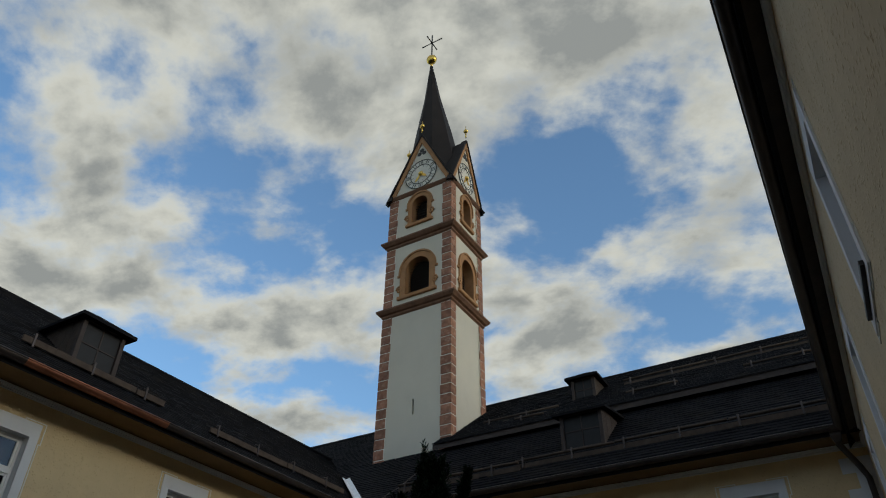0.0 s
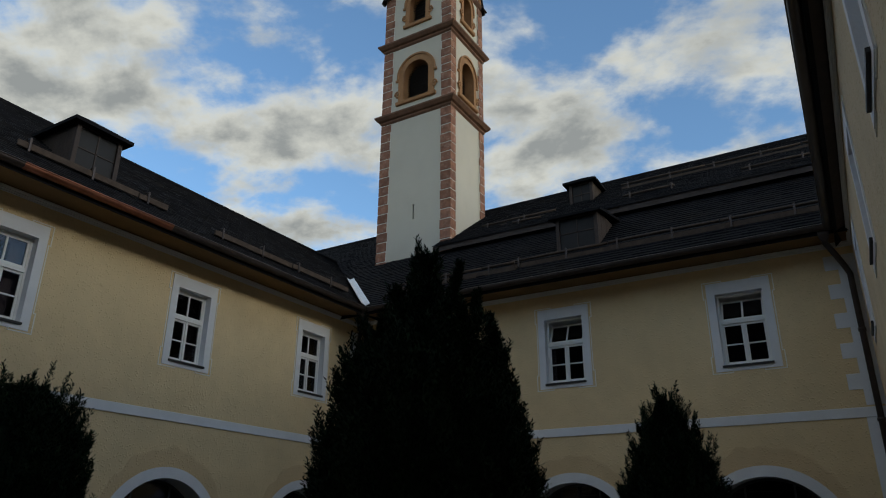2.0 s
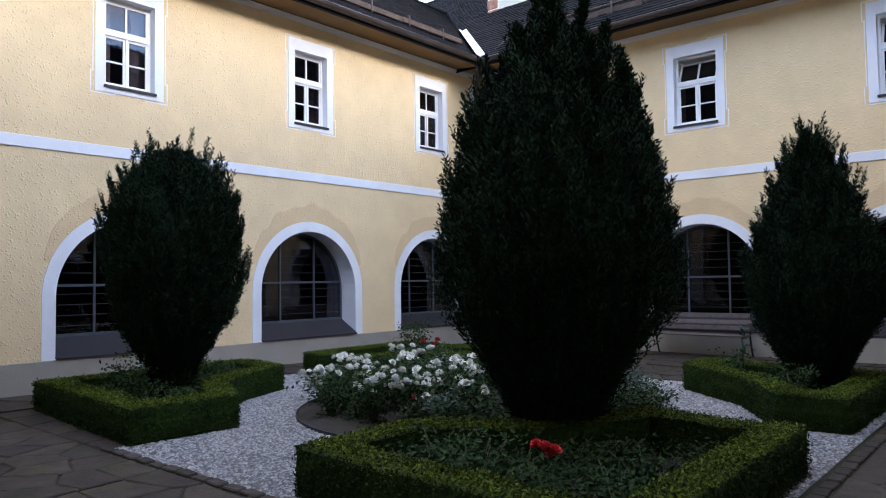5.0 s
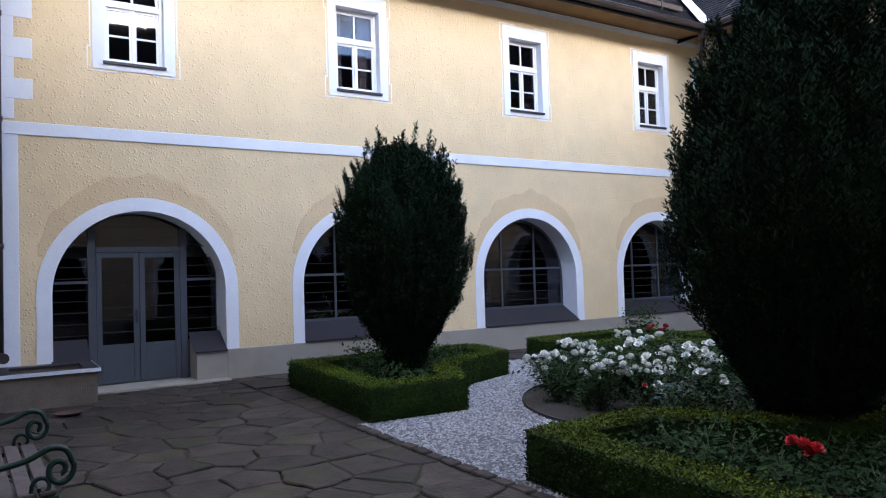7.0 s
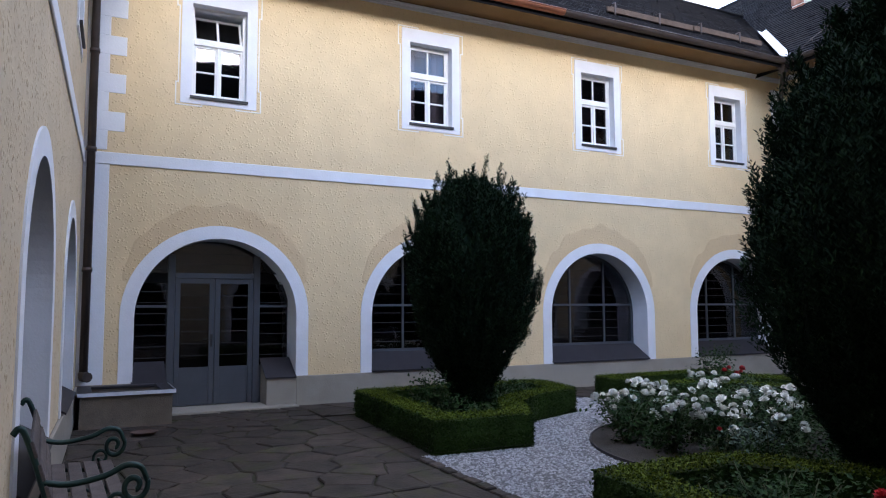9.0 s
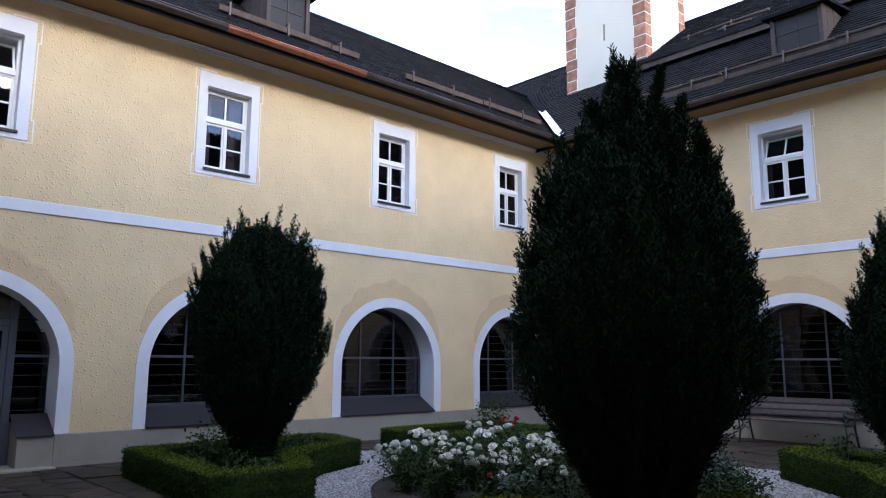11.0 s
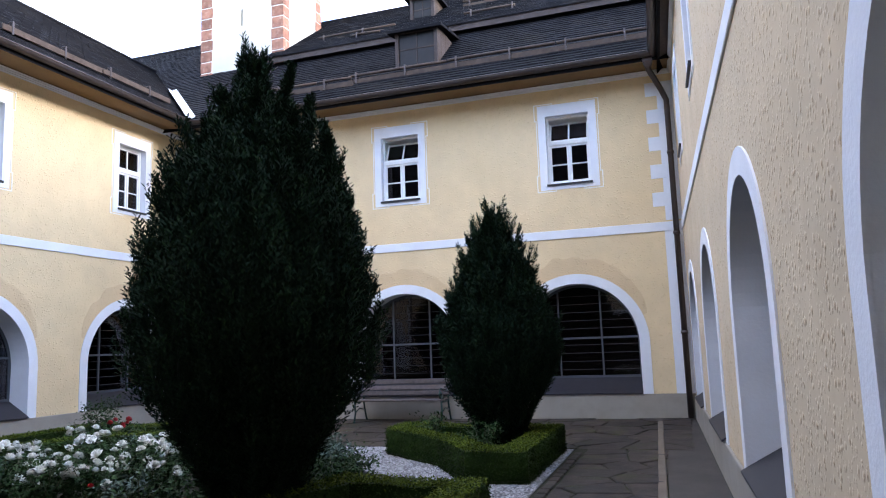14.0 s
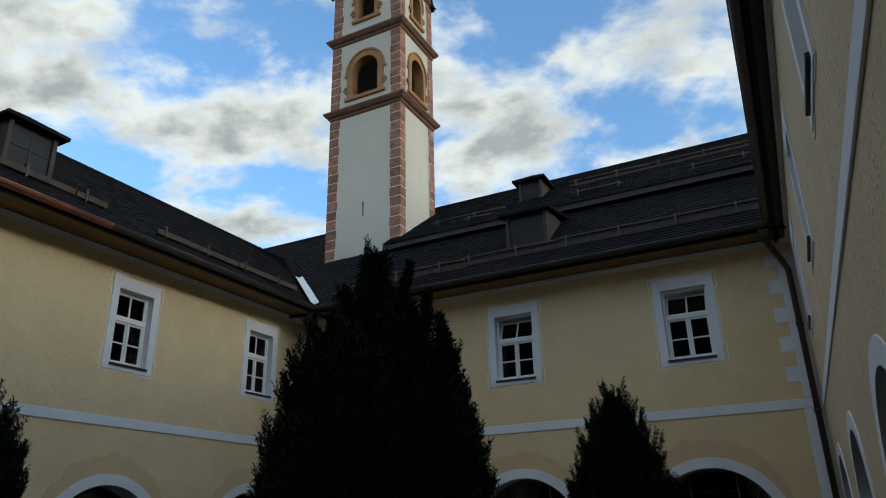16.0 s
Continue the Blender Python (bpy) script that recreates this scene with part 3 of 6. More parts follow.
def door_arch(m, c):
    root = empty("door_1", m @ Matrix.Translation((c, 0, 0)), "grey steel double door with glazed side lights in an arch", "door", kind="structure")
    y, top = 0.42, SPRING + HALF
    part("threshold", boxes((-HALF + 0.004, HALF - 0.004, -0.25, 0.6, -0.05, 0.035), bev=0.01), PLINTH, root, "worn pale stone threshold")
    for s in (-1, 1):
        u = s * 0.64
        part("post", boxes((u - 0.05, u + 0.05, y - 0.03, y + 0.05, 0.03, SPRING + math.sqrt(HALF**2 - 0.69**2) - 0.01), bev=0.004), STEEL, root)
        h = half_width(1.55, HALF, SPRING)
        a, b = sorted((s * 0.69, s * (h - 0.02)))
        part("side_rail", boxes((a, b, y - 0.01, y + 0.03, 1.53, 1.57)), STEEL, root)
        part("side_panel", boxes((a, b, y - 0.01, y + 0.03, 0.03, 0.62)), STEEL, root)
        for k in range(11):
            z = 0.78 + k * 0.165
            h = half_width(z, HALF, SPRING)
            a, b = sorted((s * 0.69, s * (h - 0.02)))
            if b - a > 0.05:
                part("glazing_bar", boxes((a, b, y, y + 0.012, z - 0.005, z + 0.005)), DARKSHEET, root)
    part("transom", boxes((-0.59, 0.59, y - 0.03, y + 0.05, 1.98, 2.06), bev=0.004), STEEL, root)
    for z in (2.2, 2.36):
        part("glazing_bar", boxes((-0.5, 0.5, y, y + 0.012, z - 0.005, z + 0.005)), DARKSHEET, root)
    for s in (-1, 1):
        a, b = sorted((s * 0.006, s * 0.585))
        f = 0.075
        bm = boxes((a, a + f, y - 0.02, y + 0.03, 0.05, 1.97), (b - f, b, y - 0.02, y + 0.03, 0.05, 1.97), (a + f, b - f, y - 0.02, y + 0.03, 1.90, 1.97),
                   (a + f, b - f, y - 0.012, y + 0.03, 0.05, 0.62), bev=0.004)
        leaf = part("door_leaf", bm, STEEL, root, "grey painted steel door leaf")
        for k in range(6):
            z = 0.80 + k * 0.183
            part("glazing_bar", boxes((a + f, b - f, y, y + 0.012, z - 0.005, z + 0.005)), DARKSHEET, leaf)
        part("pane", boxes((a + f, b - f, y + 0.004, y + 0.009, 0.62, 1.90)), GLASS, leaf).visible_shadow = False
        if s < 0:
            bm = boxes((b - 0.055, b - 0.02, y - 0.035, y - 0.02, 0.93, 1.12), (b - 0.17, b - 0.03, y - 0.06, y - 0.045, 1.04, 1.06), (b - 0.045, b - 0.03, y - 0.06, y - 0.03, 1.04, 1.06), bev=0.003)
            part("door_handle", bm, BLACK, leaf, "black lever handle")
    bm = bmesh.new()
    prism(bm, [(u, max(z, 2.06)) for u, z in arch_loop(0, HALF - 0.02, SPRING, 2.06)], y + 0.02, y + 0.026)
    for s in (-1, 1):
        a, b = sorted((s * 0.69, s * (HALF - 0.03)))
        box(bm, a, b, y + 0.02, y + 0.026, 0.62, 1.9)
    part("pane", bm, GLASS, root).visible_shadow = False
    for s in (-1, 1):
        a, b = sorted((s * 0.72, s * (HALF - 0.003)))
        bm = bmesh.new()
        v = [(a, y0, z) for y0, z in ((-0.034, 0), (y - 0.02, 0), (y - 0.02, 0.70), (-0.034, 0.44))]
        loft(bm, [v, [(b, y0, z) for _, y0, z in v]])
        for e in (v, [(b, y0, z) for _, y0, z in v]):
            bm.faces.new([bm.verts.new(p) for p in e])
        bmesh.ops.recalc_face_normals(bm, faces=list(bm.faces))
        part("masonry_block", bm, PLINTH, root, "rendered masonry block")
        bm = bmesh.new()
        v = [(a - 0.02, y0, z) for y0, z in ((-0.06, 0.435), (y - 0.02, 0.71), (y - 0.02, 0.73), (-0.06, 0.455))]
        loft(bm, [v, [(b, y0, z) for _, y0, z in v]])
        for e in (v, [(b, y0, z) for _, y0, z in v]):
            bm.faces.new([bm.verts.new(p) for p in e])
        part("sloping_cap", bm, DARKSHEET, root, "dark sheet metal cap")
    return root


door_arch(WEST, WEST_A[0])


# ---------- inside of the ranges ----------
def shell(name, m, length, ext0, ext1):
    """Cloister walk and rooms behind a facade: floors, ceilings, back wall, all in the dimmed colour."""
    tagged(part(f"floor_{name}", boxes((ext0, ext1, 0.62, 4.2, -0.06, 0.0)), INSIDE, m=m), "stone cloister floor, darkened to look dim", "floor", kind="structure")
    tagged(part(f"ceiling_{name}", boxes((ext0, ext1, 0.62, 4.2, 3.15, 3.4)), INSIDE, m=m), "plaster cloister ceiling, darkened to look dim", "ceiling", kind="structure")
    tagged(part(f"attic_floor_{name}", boxes((ext0, ext1, 0.62, 4.2, 6.78, 6.95)), INSIDE, m=m), "plaster room ceiling, darkened to look dim", "ceiling", kind="structure")
    tagged(part(f"wall_back_{name}", boxes((ext0, ext1, 4.2, 4.4, -0.05, 6.95)), INSIDE, m=m), "plaster back wall of the cloister, darkened to look dim", "wall", kind="structure")


shell("west", WEST, LEN_W, -0.55, LEN_W + 4.2)
shell("north", NORTH, LEN_N, -0.6, LEN_N + 4.2)
shell("east", EAST, LEN_E, -0.6, LEN_E + 0.6)
shell("south", SOUTH, LEN_S, -0.6, LEN_S + 4.2)


# ---------- roofs ----------
RNG = np.random.default_rng(7)


def shingles(name, m, u0, u1, ov, s, r0, r1, lift0, lift1, parent, holes=()):
    """Courses of shingles between the runs r0 and r1; lift raises them over the slope."""
    verts, faces = [], []
    step, wide = 0.13, 0.24
    n = max(1, round((r1 - r0) / step))
    for k in range(n):
        a, b = r0 + (r1 - r0) * k / n, r0 + (r1 - r0) * (k + 1) / n + 0.05
        la, lb = (lift0 + (lift1 - lift0) * (x - r0) / (r1 - r0) for x in (a, b))
        u = u0 - (wide / 2 if k % 2 else 0)
        while u < u1:
            v, j = min(u + wide, u1), RNG.uniform(0, 0.007)
            ua, d = max(u, u0), RNG.uniform(-0.012, 0.012)
            if v - ua > 0.02 and not any(h0 < (ua + v) / 2 < h1 and q0 < a < q1 for h0, h1, q0, q1 in holes):
                i = len(verts)
                za, zb = EAVE + s * a + la, EAVE + s * b + lb
                verts += [(ua + 0.003, a + d - ov, za + 0.035 + j), (v - 0.003, a + d - ov, za + 0.035 + j), (v - 0.003, b - ov, zb + 0.006), (ua + 0.003, b - ov, zb + 0.006),
                          (ua + 0.003, a + d - ov, za + 0.004), (v - 0.003, a + d - ov, za + 0.004)]
                faces += [(i, i + 1, i + 2, i + 3), (i + 4, i + 5, i + 1, i)]
            u += wide
    ob = arrays(name, verts, faces, SLATE, parent, "dark shingle courses")
    return tagged(ob, kind="stuff")


def slab(m, u0, u1, ov, s, r0, r1, lift0=0.0, lift1=0.0, thick=0.16):
    bm = bmesh.new()
    pts = [(r0 - ov, EAVE + s * r0 + lift0), (r1 - ov, EAVE + s * r1 + lift1), (r1 - ov, EAVE + s * r1 + lift1 - thick), (r0 - ov, EAVE + s * r0 + lift0 - thick)]
    loft(bm, [[(u, y, z) for y, z in pts] for u in (u0, u1)])
    for u in (u0, u1):
        bm.faces.new([bm.verts.new((u, y, z)) for y, z in pts])
    bmesh.ops.recalc_face_normals(bm, faces=list(bm.faces))
    return bm


def roof(name, m, u0, u1, ov, s, run, label, soffit=(0, 1), step=None, back=5.0):
    root = empty(name, m, label, "roof", kind="structure")
    if step:
        x, r = step
        part("roof_deck", slab(m, u0, u1, ov, s, 0, run), SLATE, root)
        shingles("shingle_courses", m, u0, u1, ov, s, 0.0, r + 0.3, 0, 0, root)
        shingles("shingle_courses", m, u0, x, ov, s, r + 0.3, run, 0, 0, root)
        part("upper_deck", slab(m, x, u1, ov, s, r - 0.12, run, 0.34, 0.02, 0.16), BROWNWOOD, root, "dark raised edge of the upper roof")
        shingles("shingle_courses", m, x, u1, ov, s, r - 0.16, run, 0.36, 0.04, root)
    else:
        part("roof_deck", slab(m, u0, u1, ov, s, 0, run), SLATE, root)
        shingles("shingle_courses", m, u0, u1, ov, s, 0.0, run, 0, 0, root)
    # plain slope beyond the ridge, never in view, added to shut out light
    bm = bmesh.new()
    zr = EAVE + s * run
    loft(bm, [[(u, run - ov, zr), (u, run - ov + back, zr - s * back), (u, run - ov + back, zr - s * back - 0.16), (u, run - ov, zr - 0.16)] for u in (u0, u1)])
    part("back_slope", bm, SLATE, root)
    part("ridge_cap", tube(bmesh.new(), [(u0, run - ov, zr + 0.02), (u1, run - ov, zr + 0.02)], 0.07), SLATE, root, "dark ridge capping")
    a, b = soffit
    bm = bmesh.new()
    n = 8
    prof = [(0.0, 6.835)] + [(-0.07 - (ov - 0.10) * k / n, 6.835 - 0.06 * k / n) for k in range(n + 1)]
    loft(bm, [[(u, y, z) for y, z in prof] for u in (a, b)], close=False, smooth=True)
    part("soffit", bm, SOFFIT if name in ("roof_west", "roof_north") else BROWNWOOD, root, "painted plaster soffit")
    return root


def half_gutter(root, u0, u1, ov, mat, label, z=EAVE - 0.01):
    bm = bmesh.new()
    n, r, y = 9, 0.085, -ov - 0.06
    ring = [(y + r * math.cos(math.pi + math.pi * k / n), z + r * math.sin(math.pi + math.pi * k / n)) for k in range(n + 1)]
    ring += [(y + (r - 0.012) * math.cos(2 * math.pi - math.pi * k / n), z + (r - 0.012) * math.sin(2 * math.pi - math.pi * k / n)) for k in range(n + 1)]
    loft(bm, [[(u, yy, zz) for yy, zz in ring] for u in (u0, u1)], smooth=True)
    tube(bm, [(u0, y - r, z), (u1, y - r, z)], 0.014, 6)
    part("gutter", bm, mat, root, label)


OV_W, OV_N, OV_E, OV_S = 0.80, 0.80, 0.26, 0.50
S_W, S_N = 0.745, 0.80
roof_west = roof("roof_west", WEST, -3.0, LEN_W + 6.5, OV_W, S_W, 4.9, "steep dark shingle roof with wooden snow boards", soffit=(-0.6, LEN_W - OV_N + 0.02))
roof_north = roof("roof_north", NORTH, -8.0, LEN_N + 6.0, OV_N, S_N, 6.6, "steep dark shingle roof in two steps with snow rails", soffit=(OV_W - 0.02, LEN_N + 0.4), step=(1.0, 2.98))
roof_east = roof("roof_east", EAST, -0.8, LEN_E + 3.0, OV_E, 0.8, 5.0, "dark shingle roof over a deep dark eave", soffit=(0.6, LEN_E))
roof_south = roof("roof_south", SOUTH, -3.0, LEN_S + 3.0, OV_S, 0.8, 5.0, "dark shingle roof over a dark eave", soffit=(0, LEN_S))
half_gutter(roof_west, -0.5, 4.92, OV_W, GUTTER, "dark brown half-round gutter")
half_gutter(roof_west, 4.92, 7.72, OV_W, COPPER, "reddish new copper gutter length")
half_gutter(roof_west, 7.72, LEN_W - OV_N, OV_W, GUTTER, "dark brown half-round gutter")
half_gutter(roof_north, OV_W, LEN_N - 0.3, OV_N, GUTTER, "dark brown half-round gutter")
half_gutter(roof_east, 0.6, LEN_E, OV_E, GUTTER, "dark brown half-round gutter")
half_gutter(roof_south, 0, LEN_S, OV_S, GUTTER, "dark brown half-round gutter")
for root, m, n, ov in ((roof_west, WEST, 10, OV_W), (roof_north, NORTH, 9, OV_N)):
    for k in range(n):
        u = 0.9 + k * 1.32 + (0.4 if root is roof_north else 0)
        if u < (LEN_W if root is roof_west else LEN_N) - 0.6:
            part("rafter_foot", boxes((u - 0.05, u + 0.05, -ov + 0.0, -ov + 0.16, EAVE - 0.10, EAVE - 0.03), bev=0.01), BROWNWOOD, root)

# valley flashing where the west and north roofs meet
bm = bmesh.new()
a, b = Vector((0.86, -0.86, EAVE + 0.0)), Vector((-1.60, 1.52, EAVE + 1.83))
wing = (Vector((-0.075, -0.075, 0.057 + 0.085)), Vector((0, 0, 0.085)), Vector((0.075, 0.075, 0.064 + 0.085)))
loft(bm, [[p + w for w in wing] for p in (a, b)], close=False)
loft(bm, [[p + w - Vector((0, 0, 0.02)) for w in wing] for p in (a, b)], close=False)
flash = part("valley_flashing", bm, FLASHING)
tagged(flash, "bright new zinc sheet in the roof valley", "flashing")


def snow_board(m, ov, s, u0, u1, r, kind):
    """A board or rail on brackets across the slope."""
    z, y = EAVE + s * r, r - ov
    root = empty("snow_guard", m @ Matrix.Translation((u0, y, z)), "weathered wooden snow board on iron brackets" if kind == "board" else "pale pole snow rail on iron posts",
                 "snow guard", "snow guards on the roofs")
    n = 0
    u = 0.0
    L = u1 - u0
    while u < L - 0.2:
        v = min(u + 2.4, L)
        h = RNG.uniform(-0.012, 0.02)
        if kind == "board":
            bm = boxes((u, v - 0.02, -0.03, 0.012, 0.06 + h, 0.17 + h), bev=0.008)
            box(bm, u + 0.1, v, -0.01, 0.08, 0.165 + h, 0.19 + h)
        else:
            bm = tube(bmesh.new(), [(u, 0, 0.20 + h), ((u + v) / 2, 0.0, 0.21 + h), (v - 0.03, 0, 0.20 + h)], 0.032, 7)
            box(bm, u, v, -0.01, 0.05, 0.02, 0.12 + h)
        part("board" if kind == "board" else "pole", bm, WOODGREY, root)
        u = v
    for k in range(int(L / 1.2) + 1):
        u = min(0.2 + k * 1.2, L - 0.1)
        bm = boxes((u - 0.02, u + 0.02, -0.05, -0.03, 0.0, 0.27), (u - 0.02, u + 0.02, -0.05, 0.14, 0.0, 0.02), bev=0.004)
        tube(bm, [(u, -0.04, 0.26), (u, 0.06, 0.27), (u, 0.14, 0.14)], 0.012, 5)
        part("bracket", bm, GUTTER, root, "dark iron bracket")
    return root


snow_board(WEST, OV_W, S_W, 5.22, 8.32, 0.95, "board")
snow_board(WEST, OV_W, S_W, 9.37, 13.92, 0.72, "board")
snow_board(NORTH, OV_N, S_N, 1.4, 4.7, 0.66, "rail")
snow_board(NORTH, OV_N, S_N, 4.55, LEN_N - 0.3, 0.76, "rail")
for u0, u1, r, lift in ((2.2, 4.6, 3.75, 0.17), (3.4, 4.3, 3.35, 0.2), (6.2, 11.4, 4.9, 0.12), (6.6, 8.0, 3.5, 0.2), (9.6, 11.3, 3.6, 0.19)):
    g = snow_board(NORTH, OV_N, S_N, u0, u1, r, "rail")
    g.matrix_basis = Matrix.Translation((0, 0, lift)) @ g.matrix_basis


def dormer(m, ov, s, u, r, w, h, label, shed=False, lift=0.0):
    """A small dormer: front with a dark pane, boarded cheeks and its own roof."""
    z, y = EAVE + s * r + lift, r - ov
    root = empty("dormer", m @ Matrix.Translation((u, y, z)), label, "dormer", "roof dormers")
    depth = h / s
    a = w / 2
    part("front_frame", boxes((-a, -a + 0.09, 0, 0.09, 0, h), (a - 0.09, a, 0, 0.09, 0, h), (-a + 0.09, a - 0.09, 0, 0.09, h - 0.09, h), (-a + 0.09, a - 0.09, 0, 0.09, 0, 0.07), bev=0.006), BROWNWOOD, root, "dark brown timber frame")
    part("pane", boxes((-a + 0.09, a - 0.09, 0.05, 0.056, 0.07, h - 0.09)), DARKPANE, root, "opaque pane painted dark like an unlit attic")
    part("glazing_bar", boxes((-0.012, 0.012, 0.035, 0.06, 0.07, h - 0.09), (-a + 0.09, a - 0.09, 0.035, 0.06, h * 0.5 - 0.012, h * 0.5 + 0.012)), BROWNWOOD, root)
    # black sheet added behind the pane for a dark interior
    part("back_board", boxes((-a + 0.09, a - 0.09, 0.075, 0.085, 0.07, h - 0.09)), BLACK, root)
    for sx in (-1, 1):
        n = 6
        for k in range(n):
            y0, y1 = 0.09 + (depth - 0.09) * k / n, 0.09 + (depth - 0.09) * (k + 1) / n - 0.006
            bm = bmesh.new()
            pts = [(y0, s * y0 - 0.1), (y1, s * y1 - 0.1), (y1, h), (y0, h)]
            x0, x1 = sorted((sx * (a - 0.035), sx * (a + 0.003 * (k % 2))))
            vs = [[bm.verts.new((x, yy, zz)) for yy, zz in pts] for x in (x0, x1)]
            bm.faces.new(vs[0]); bm.faces.new(vs[1][::-1])
            for q in range(4):
                bm.faces.new((vs[0][q], vs[1][q], vs[1][(q + 1) % 4], vs[0][(q + 1) % 4]))
            bmesh.ops.recalc_face_normals(bm, faces=list(bm.faces))
            part("cheek_board", bm, WOODGREY if not shed else BROWNWOOD, root)
    o = 0.14
    bm = bmesh.new()
    if shed:
        back = depth + 0.6
        pts = [(-o, h - 0.04), (back, h + 0.28), (back, h + 0.22), (-o, h - 0.10)]
        loft(bm, [[(x, yy, zz) for yy, zz in pts] for x in (-a - o, a + o)])
        for x in (-a - o, a + o):
            bm.faces.new([bm.verts.new((x, yy, zz)) for yy, zz in pts])
    else:
        rise, back = 0.34 * w, depth + 0.9
        e = [(-a - o, -o, h), (a + o, -o, h), (a + o, back, h), (-a - o, back, h)]
        top = [(0, a * 0.75, h + rise), (0, back, h + rise)]
        for dz in (0, -0.07):
            v = [bm.verts.new((x, yy, zz + dz)) for x, yy, zz in e + (top if dz == 0 else [])]
            if dz == 0:
                up = v
                bm.faces.new((v[0], v[1], v[4])); bm.faces.new((v[1], v[2], v[5], v[4])); bm.faces.new((v[3], v[0], v[4], v[5]))
            else:
                bm.faces.new(v[::-1])
                for q in range(4):
                    bm.faces.new((v[q], v[(q + 1) % 4], up[(q + 1) % 4], up[q]))
    bmesh.ops.recalc_face_normals(bm, faces=list(bm.faces))
    part("dormer_roof", bm, SLATE, root, "small dark hipped roof" if not shed else "dark sloping roof")
    return root


dormer(WEST, OV_W, S_W, LEN_W - 7.75, 1.22, 0.96, 1.02, "small dark dormer with a paned window on the shingle roof")
dormer(NORTH, OV_N, S_N, 5.15, 4.35, 0.72, 0.80, "small brown dormer with a hipped roof", lift=0.12)
dormer(NORTH, OV_N, S_N, 6.05, 1.25, 1.05, 0.95, "brown dormer with boarded cheeks under the upper eave", shed=True)


def downpipe(name, pts, label, shoe=None):
    root = empty(name, Matrix.Translation(pts[-1]), label, "downpipe", "downpipes")
    o = Vector(pts[-1])
    part("pipe", tube(bmesh.new(), [Vector(p) - o for p in pts], 0.055, 10), GUTTER, root)
    for k in (0.25, 0.55, 0.8):
        z = pts[-1][2] + k * (pts[2][2] - pts[-1][2])
        part("collar", tube(bmesh.new(), [Vector((pts[-1][0], pts[-1][1], z - 0.03)) - o, Vector((pts[-1][0], pts[-1][1], z + 0.03)) - o], 0.068, 10), GUTTER, root)
    p = Vector(pts[0]) - o
    part("outlet_box", loft_box(p), GUTTER, root)
    if shoe:
        part("shoe", tube(bmesh.new(), [(0, 0, 0), (0.02, 0, -0.05), Vector(shoe)], 0.07, 10), GUTTER, root, "rusty brown pipe shoe")
    return root


def loft_box(p):
    bm = bmesh.new()
    loft(bm, [[(p.x - w, p.y - w, p.z + z), (p.x + w, p.y - w, p.z + z), (p.x + w, p.y + w, p.z + z), (p.x - w, p.y + w, p.z + z)] for w, z in ((0.05, -0.16), (0.09, -0.05), (0.10, 0.06))])
    return bm


downpipe("downpipe", [(11.16, -0.72, 6.80), (11.16, -0.70, 6.62), (11.36, -0.2, 6.36), (11.45, -0.12, 6.15), (11.45, -0.12, 0.02)], "dark brown downpipe in the corner beside white quoins")
downpipe("downpipe", [(0.80, -0.84, 6.80), (0.72, -0.76, 6.62), (0.22, -0.22, 6.32), (0.13, -0.13, 6.1), (0.13, -0.13, 0.02)], "dark downpipe in the corner under the valley")
downpipe("downpipe", [(0.75, -14.07, 6.80), (0.70, -14.12, 6.6), (0.2, -14.40, 6.3), (0.11, -14.44, 6.1), (0.11, -14.44, 0.64)], "dark brown downpipe ending over a stone trough", shoe=(0.13, 0.05, -0.05))


# ---------- tower ----------
TX0, TX1, TY0, TY1 = -1.36, 1.345, 2.49, 4.72
TC, TD = (TX0 + TX1) / 2, (TY0 + TY1) / 2
tower = empty("church_tower", Matrix.Translation((TC, TD, 7.0)) @ Matrix.Diagonal((1, (TY1 - TY0) / (TX1 - TX0), 1, 1)), "white church tower with red quoins, clock gables and dark spire", "church tower")
TH = (TX1 - TX0) / 2
C1, C2, C3 = 14.66 - 7, 17.62 - 7, 19.98 - 7


def face_frames():
    return [Matrix.Rotation(radians(90 * k), 4, "Z") @ Matrix.Translation((0, -TH, 0)) for k in range(4)]


# shaft with arched openings in every face
def tower_face(m, z0, z1, w, opens):
    bm = bmesh.new()
    edges = []
    for lp in [[(-w, z0), (w, z0), (w, z1), (-w, z1)]] + opens:
        vs = [bm.verts.new((u, 0, z)) for u, z in lp]
        edges += [bm.edges.new((vs[i], vs[(i + 1) % len(vs)])) for i in range(len(vs))]
    bmesh.ops.triangle_fill(bm, edges=edges, use_beauty=True, use_dissolve=False)
    ex = bmesh.ops.extrude_face_region(bm, geom=list(bm.faces))
    bmesh.ops.translate(bm, vec=(0, 0.45, 0), verts=[v for v in ex["geom"] if isinstance(v, bmesh.types.BMVert)])
    bmesh.ops.recalc_face_normals(bm, faces=list(bm.faces))
    for f in bm.faces:
        f.material_index = 0 if f.normal.y < -0.5 else 1
    return bm


